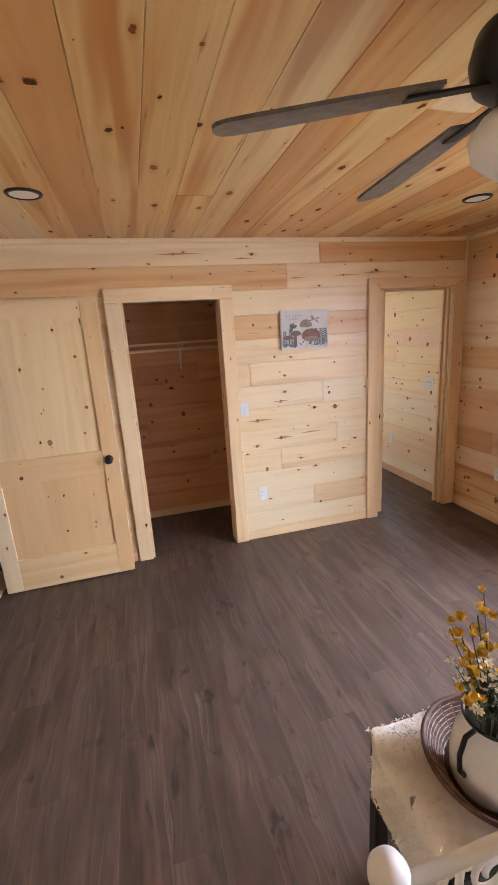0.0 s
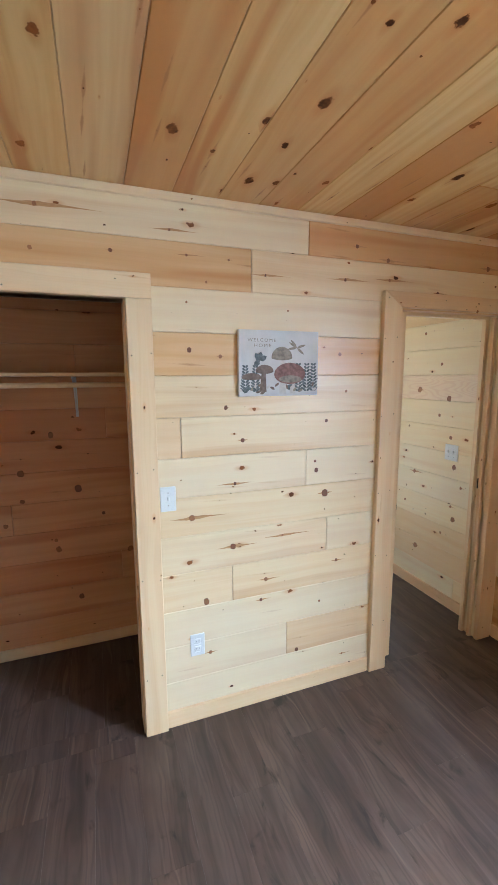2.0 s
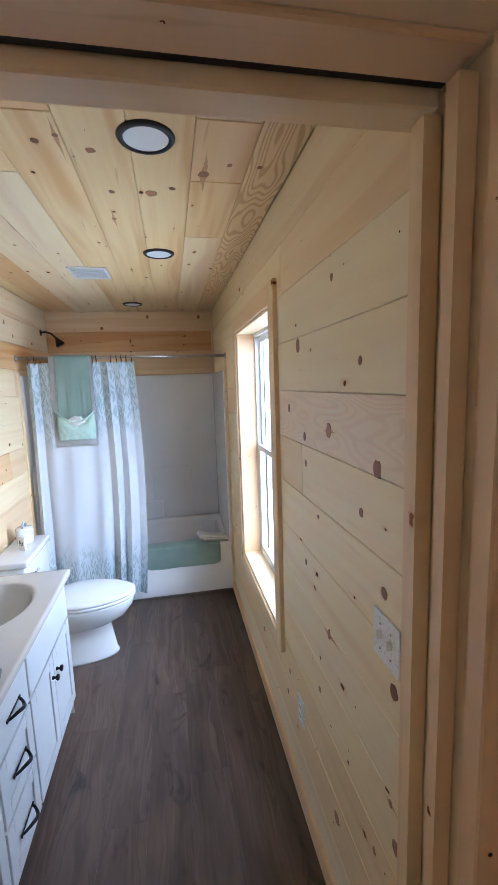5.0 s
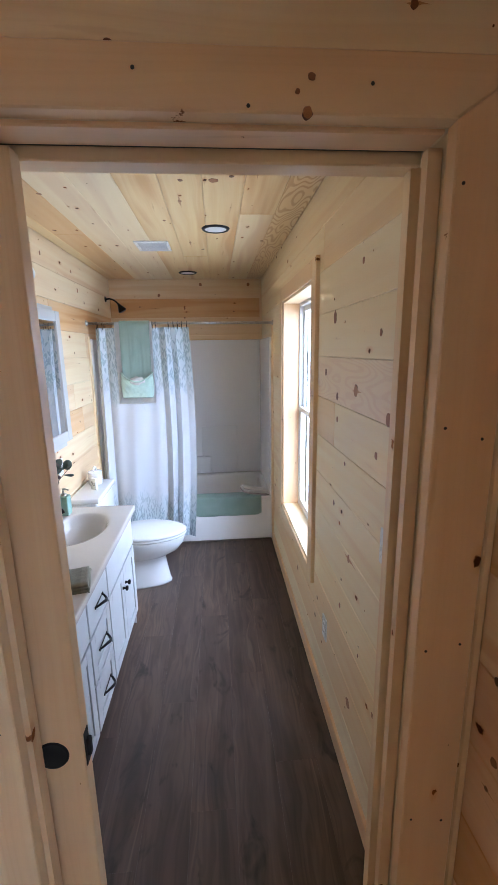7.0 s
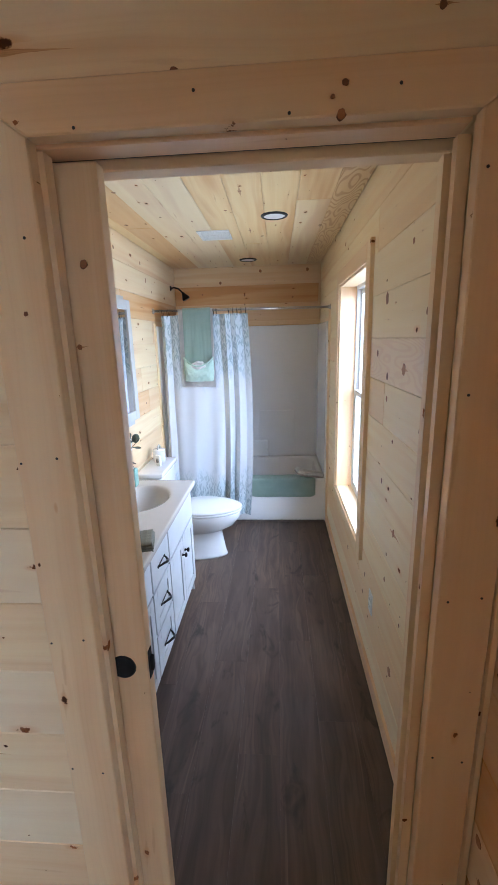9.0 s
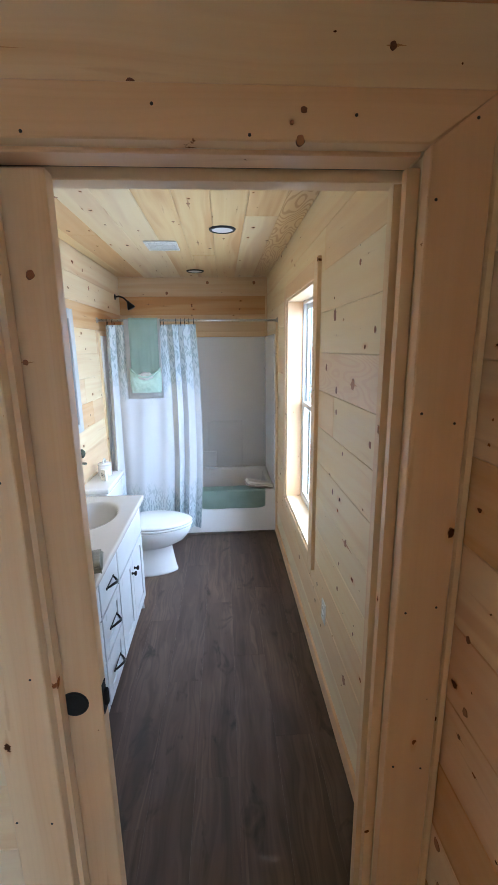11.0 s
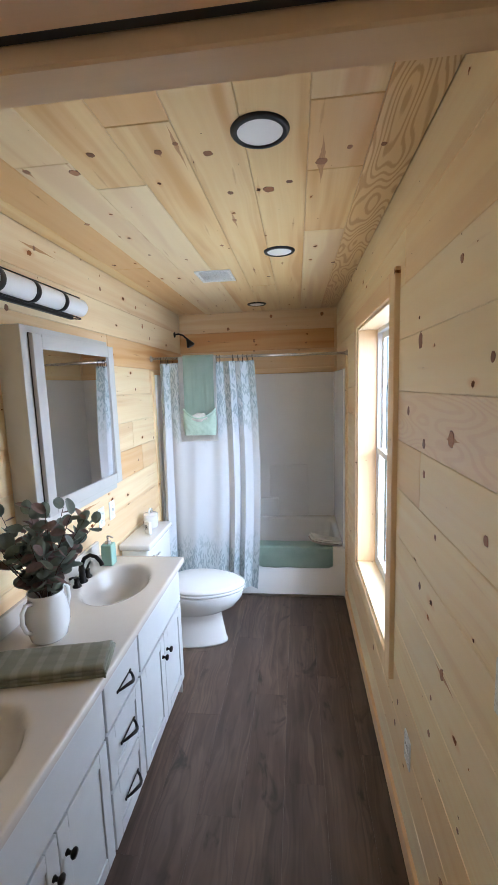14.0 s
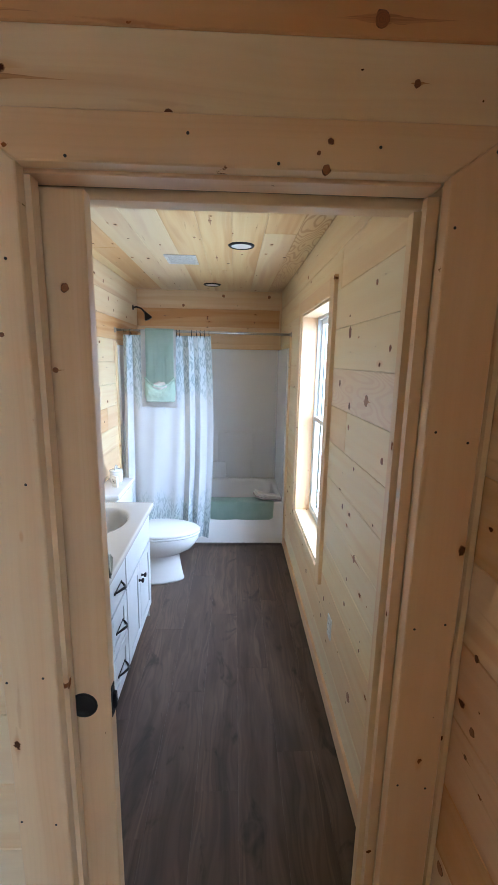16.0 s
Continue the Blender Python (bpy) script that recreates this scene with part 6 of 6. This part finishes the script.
NX, NY, NZ = (1, 0, 0), (0, 1, 0), (0, 0, 1)
set_knots(wall_east, (EAST, 0, 0), (0, -1, 0), NZ, [(-4.777, 1.874, 3, 0), (-4.289, 1.794, 1.5, 0), (-4.465, 2.026, 1.5, 0), (-4.9, 1.649, 2, 0), (-4.493, 1.604, 3, 0.1), (-4.716, 1.561, 2, 0), (-4.707, 1.469, 1.5, 0), (-4.202, 1.549, 3, 0), (-4.281, 1.423, 1.8, 0), (-4.588, 1.314, 1.2, 0), (-4.163, 1.27, 2, 0), (-4.721, 1.102, 1.6, 0)])
set_knots(wall_east, (EAST, 0, 0), (0, -1, 0), NZ, [(-4.115, 1.061, 2.5, 0), (-4.501, 0.956, 2, 0.16), (-4.583, 0.82, 1, 0), (-4.592, 0.694, 1.5, 0), (-4.357, 0.641, 1, 0), (-4.094, 0.678, 2.8, 0), (-4.198, 0.541, 1.3, 0), (-4.445, 0.348, 3, 0.08), (-4.124, 0.768, 1.2, 0.08), (-5.496, 0.364, 2.2, 0.06), (-5.009, 0.359, 1.6, 0), (-4.971, 0.485, 1.4, 0), (-4.045, 0.925, 1.3, 0.06)])
set_knots(wall_east, (EAST, 0, 0), (0, -1, 0), NZ, [(-2.943, 1.289, 3.4, 0.08), (-2.89, 1.073, 3.2, 0.06), (-3.079, 0.273, 1.6, 0.05), (-3.412, 2.246, 2.2, 0), (-3.378, 2.202, 1, 0), (-3.424, 2.099, 2.2, 0), (-3.271, 2.005, 3, 0), (-3.277, 1.929, 2, 0), (-3.297, 1.958, 0.8, 0), (-3.451, 1.604, 2.2, 0.1), (-3.488, 1.248, 2.4, 0), (-3.482, 1.178, 1.8, 0.08), (-3.609, 1.514, 1.3, 0.05), (-3.521, 1.705, 1.2, 0.05)])
set_knots(wall_east, (EAST, 0, 0), (0, -1, 0), NZ, [(-3.648, 1.002, 1.3, 0), (-3.691, 0.576, 2, 0), (-3.666, 0.481, 1.2, 0.05), (-3.586, 0.305, 2, 0), (-3.531, 0.194, 2, 0.05), (-3.211, 0.207, 3.2, 0), (-3.147, 0.489, 2.5, 0), (-3.164, 0.924, 1.3, 0), (-3.158, 0.954, 0.8, 0), (-3.195, 1.008, 1.2, 0.06), (-3.65, 2.285, 1.8, 0.04), (-3.166, 0.183, 1.8, 0), (-3.658, 0.929, 0.8, 0.05), (-3.666, 1.161, 1, 0.03)])
set_knots(wall_north, (0, NORTH, 0), NX, NZ, [(1.79, 1.059, 2, 0.28), (1.99, 0.889, 2.2, 0.22), (2.497, 1.108, 2.6, 0.1), (1.851, 0.625, 2, 0), (2.044, 1.413, 1.5, 0.06), (1.963, 1.57, 1.3, 0.03), (2.497, 1.488, 1.2, 0.02), (1.798, 1.828, 1.4, 0), (1.939, 1.801, 1.2, 0.04)])
set_knots(wall_north, (0, NORTH, 0), NX, NZ, [(2.344, 0.246, 1.6, 0), (2.577, 0.722, 1.2, 0.1), (2.164, 0.686, 1.4, 0.14), (2.136, 0.579, 1.1, 0.1), (1.865, 0.351, 1.2, 0.08), (2.478, 0.503, 1, 0), (2.444, 1.234, 1.6, 0), (2.436, 1.282, 1, 0), (2.565, 1.819, 1.3, 0), (2.609, 1.635, 1, 0)])
set_knots(wall_north, (0, NORTH, 0), NX, NZ, [(2.647, 2.338, 1.4, 0.1), (2.835, 2.288, 1.4, 0.2), (2.585, 2.178, 1.01, 0.28), (2.848, 2.194, 1.01, 0.26), (1.227, 2.353, 1.25, 0.4), (1.728, 2.315, 0.78, 0.22), (2.16, 2.167, 0.78, 0.22), (1.489, 2.213, 1.09, 0.04), (1.2, 2.196, 1.09, 0)])
set_knots(wall_north, (0, NORTH, 0), NX, NZ, [(1.797, 2.222, 0.78, 0.14), (1.985, 2.218, 0.7, 0.04), (1.881, 2.118, 0.7, 0.02), (1.791, 2.03, 0.7, 0.02), (2.275, 2.016, 0.7, 0.02), (2.003, 1.204, 1.09, 0.2), (2.255, 0.91, 0.7, 0.3), (2.633, 0.149, 0.7, 0.1), (3.516, 2.3, 1.87, 0.22), (3.584, 2.211, 0.86, 0.04)])
set_knots(wall_north, (0, NORTH - 0.028, 0), NX, NZ, [(3.431, 2.064, 0.98, 0), (3.436, 2.106, 0.77, 0), (3.417, 2.088, 0.49, 0), (2.872, 1.784, 0.63, 0)])
set_knots(wall_north, (0, NORTH, 0), NX, NZ, [(3.165, 2.148, 1.3, 0.12), (3.203, 2.14, 0.9, 0.03)])
set_knots(wall_closet, (0, CB, 0), NX, NZ, [(0.963, 1.158, 2.88, 0), (1.268, 1.041, 2.88, 0), (1.134, 0.668, 2.4, 0), (1.123, 0.729, 1.6, 0), (1.244, 0.338, 2.4, 0), (1.558, 0.611, 2.4, 0), (0.862, 0.849, 1.92, 0), (1.139, 1.376, 2.08, 0), (0.96, 0.991, 1.92, 0), (1.405, 0.869, 1.6, 0)])
set_knots(wall_back, (0, BACK, 0), NX, NZ, [(2.74, 2.305, 2, 0), (3.161, 2.407, 2, 0), (3.643, 2.404, 2.2, 0), (2.991, 2.176, 1.3, 0), (2.988, 2.085, 1, 0), (3.492, 2.144, 1.2, 0), (2.544, 2.195, 1, 0.1)])
set_knots(wall_bath_west, (BW, 0, 0), NY, NZ, [(6.405, 2.336, 1.6, 0), (6.517, 2.22, 2.2, 0), (5.858, 2.347, 1.6, 0), (5.942, 1.631, 1.8, 0), (6.702, 1.645, 1.3, 0), (6.61, 1.364, 1.2, 0), (6.301, 1.751, 1.2, 0.05), (5.014, 2.092, 1.8, 0), (5.793, 1.189, 1.6, 0.3), (5.47, 1.11, 1.6, 0.3), (6.661, 2.144, 1.4, 0), (5.239, 2.386, 1.5, 0.3), (6.263, 1.243, 1, 0), (5.961, 1.447, 1, 0)])
set_knots(ceiling_bath, (0, 0, CEIL), NY, NX, [(4.739, 2.995, 2.08, 0.05), (4.771, 3.141, 2.34, 0), (4.718, 2.79, 2.08, 0), (4.809, 2.689, 2.86, 0), (4.775, 2.543, 2.08, 0.08), (5.042, 3.167, 1.95, 0), (5.041, 3.309, 3.38, 0), (4.995, 3.384, 1.69, 0), (5.294, 3.144, 1.56, 0.2), (5.218, 2.518, 1.69, 0), (4.879, 3.49, 3.12, 0.3)], tall=0.9)
set_knots(ceiling_bath, (0, 0, CEIL), NY, NX, [(5.602, 3.034, 1.3, 0.06), (6.082, 3.148, 1.3, 0.2), (6.265, 3.226, 1.69, 0), (5.977, 3.325, 1.3, 0.08), (5.671, 2.63, 1.3, 0), (4.705, 3.058, 1.3, 0.25), (6.034, 3.623, 1.82, 0.05), (4.81, 3.57, 1.69, 0), (5.802, 2.365, 1.3, 0.05), (4.812, 3.67, 1.56, 0), (5.791, 2.799, 1.3, 0.06)], tall=0.9)
set_knots(sd, (0, 0, 0), NX, NZ, [(0.711, 1.864, 1.12, 0), (0.683, 1.71, 0.75, 0.03)])
set_knots(pine_door, (0, 0, 0), NX, NZ, [(0.248, 0.867, 2, 0), (0.382, 0.058, 2, 0)])
set_knots(pine_door, (0, 0.014, 0), NX, NZ, [(0.747, 1.32, 1.6, 0), (0.708, 1.136, 1.2, 0), (0.724, 1.673, 1.5, 0), (0.47, 1.096, 2.5, 0), (0.479, 0.414, 1.3, 0), (0.487, 1.471, 1, 0), (0.392, 0.698, 0.9, 0), (0.678, 0.408, 1, 0)])

random.seed(7)
PW, PL = 0.178, 1.22
mesh_cache = {}


def lay_floor(x0, x1, y0, y1, start):
    x, k = x0, 0
    while x < x1 - 0.01:
        w = min(PW, x1 - x)
        y = y0 - ((start + k * 0.43) % 1.0) * PL
        while y < y1 - 0.005:
            a, b = max(y, y0), min(y + PL, y1)
            key = (round(w, 3), round(b - a, 3))
            if b - a > 0.01:
                if key not in mesh_cache:
                    mesh_cache[key] = mesh_of("plank", board_bm(b - a - 0.0003, w - 0.0003, 0.012, 0.0004), VINYL_PLANK)
                ob = new("plank", mesh_cache[key])
                ob.parent = floor
                ob.matrix_world = axes((x + w, a, -0.012), (0, 1, 0), (-1, 0, 0))
            y += PL
        x, k = x + w, k + 1


lay_floor(WEST, EAST, SOUTH, NORTH, 0.2)
lay_floor(CLO[0], CLO[1], NORTH, 3.84, 0.7)
lay_floor(CW, CE, 3.84, CB, 0.6)
lay_floor(BW, EAST, NORTH, 6.75, 0.35)
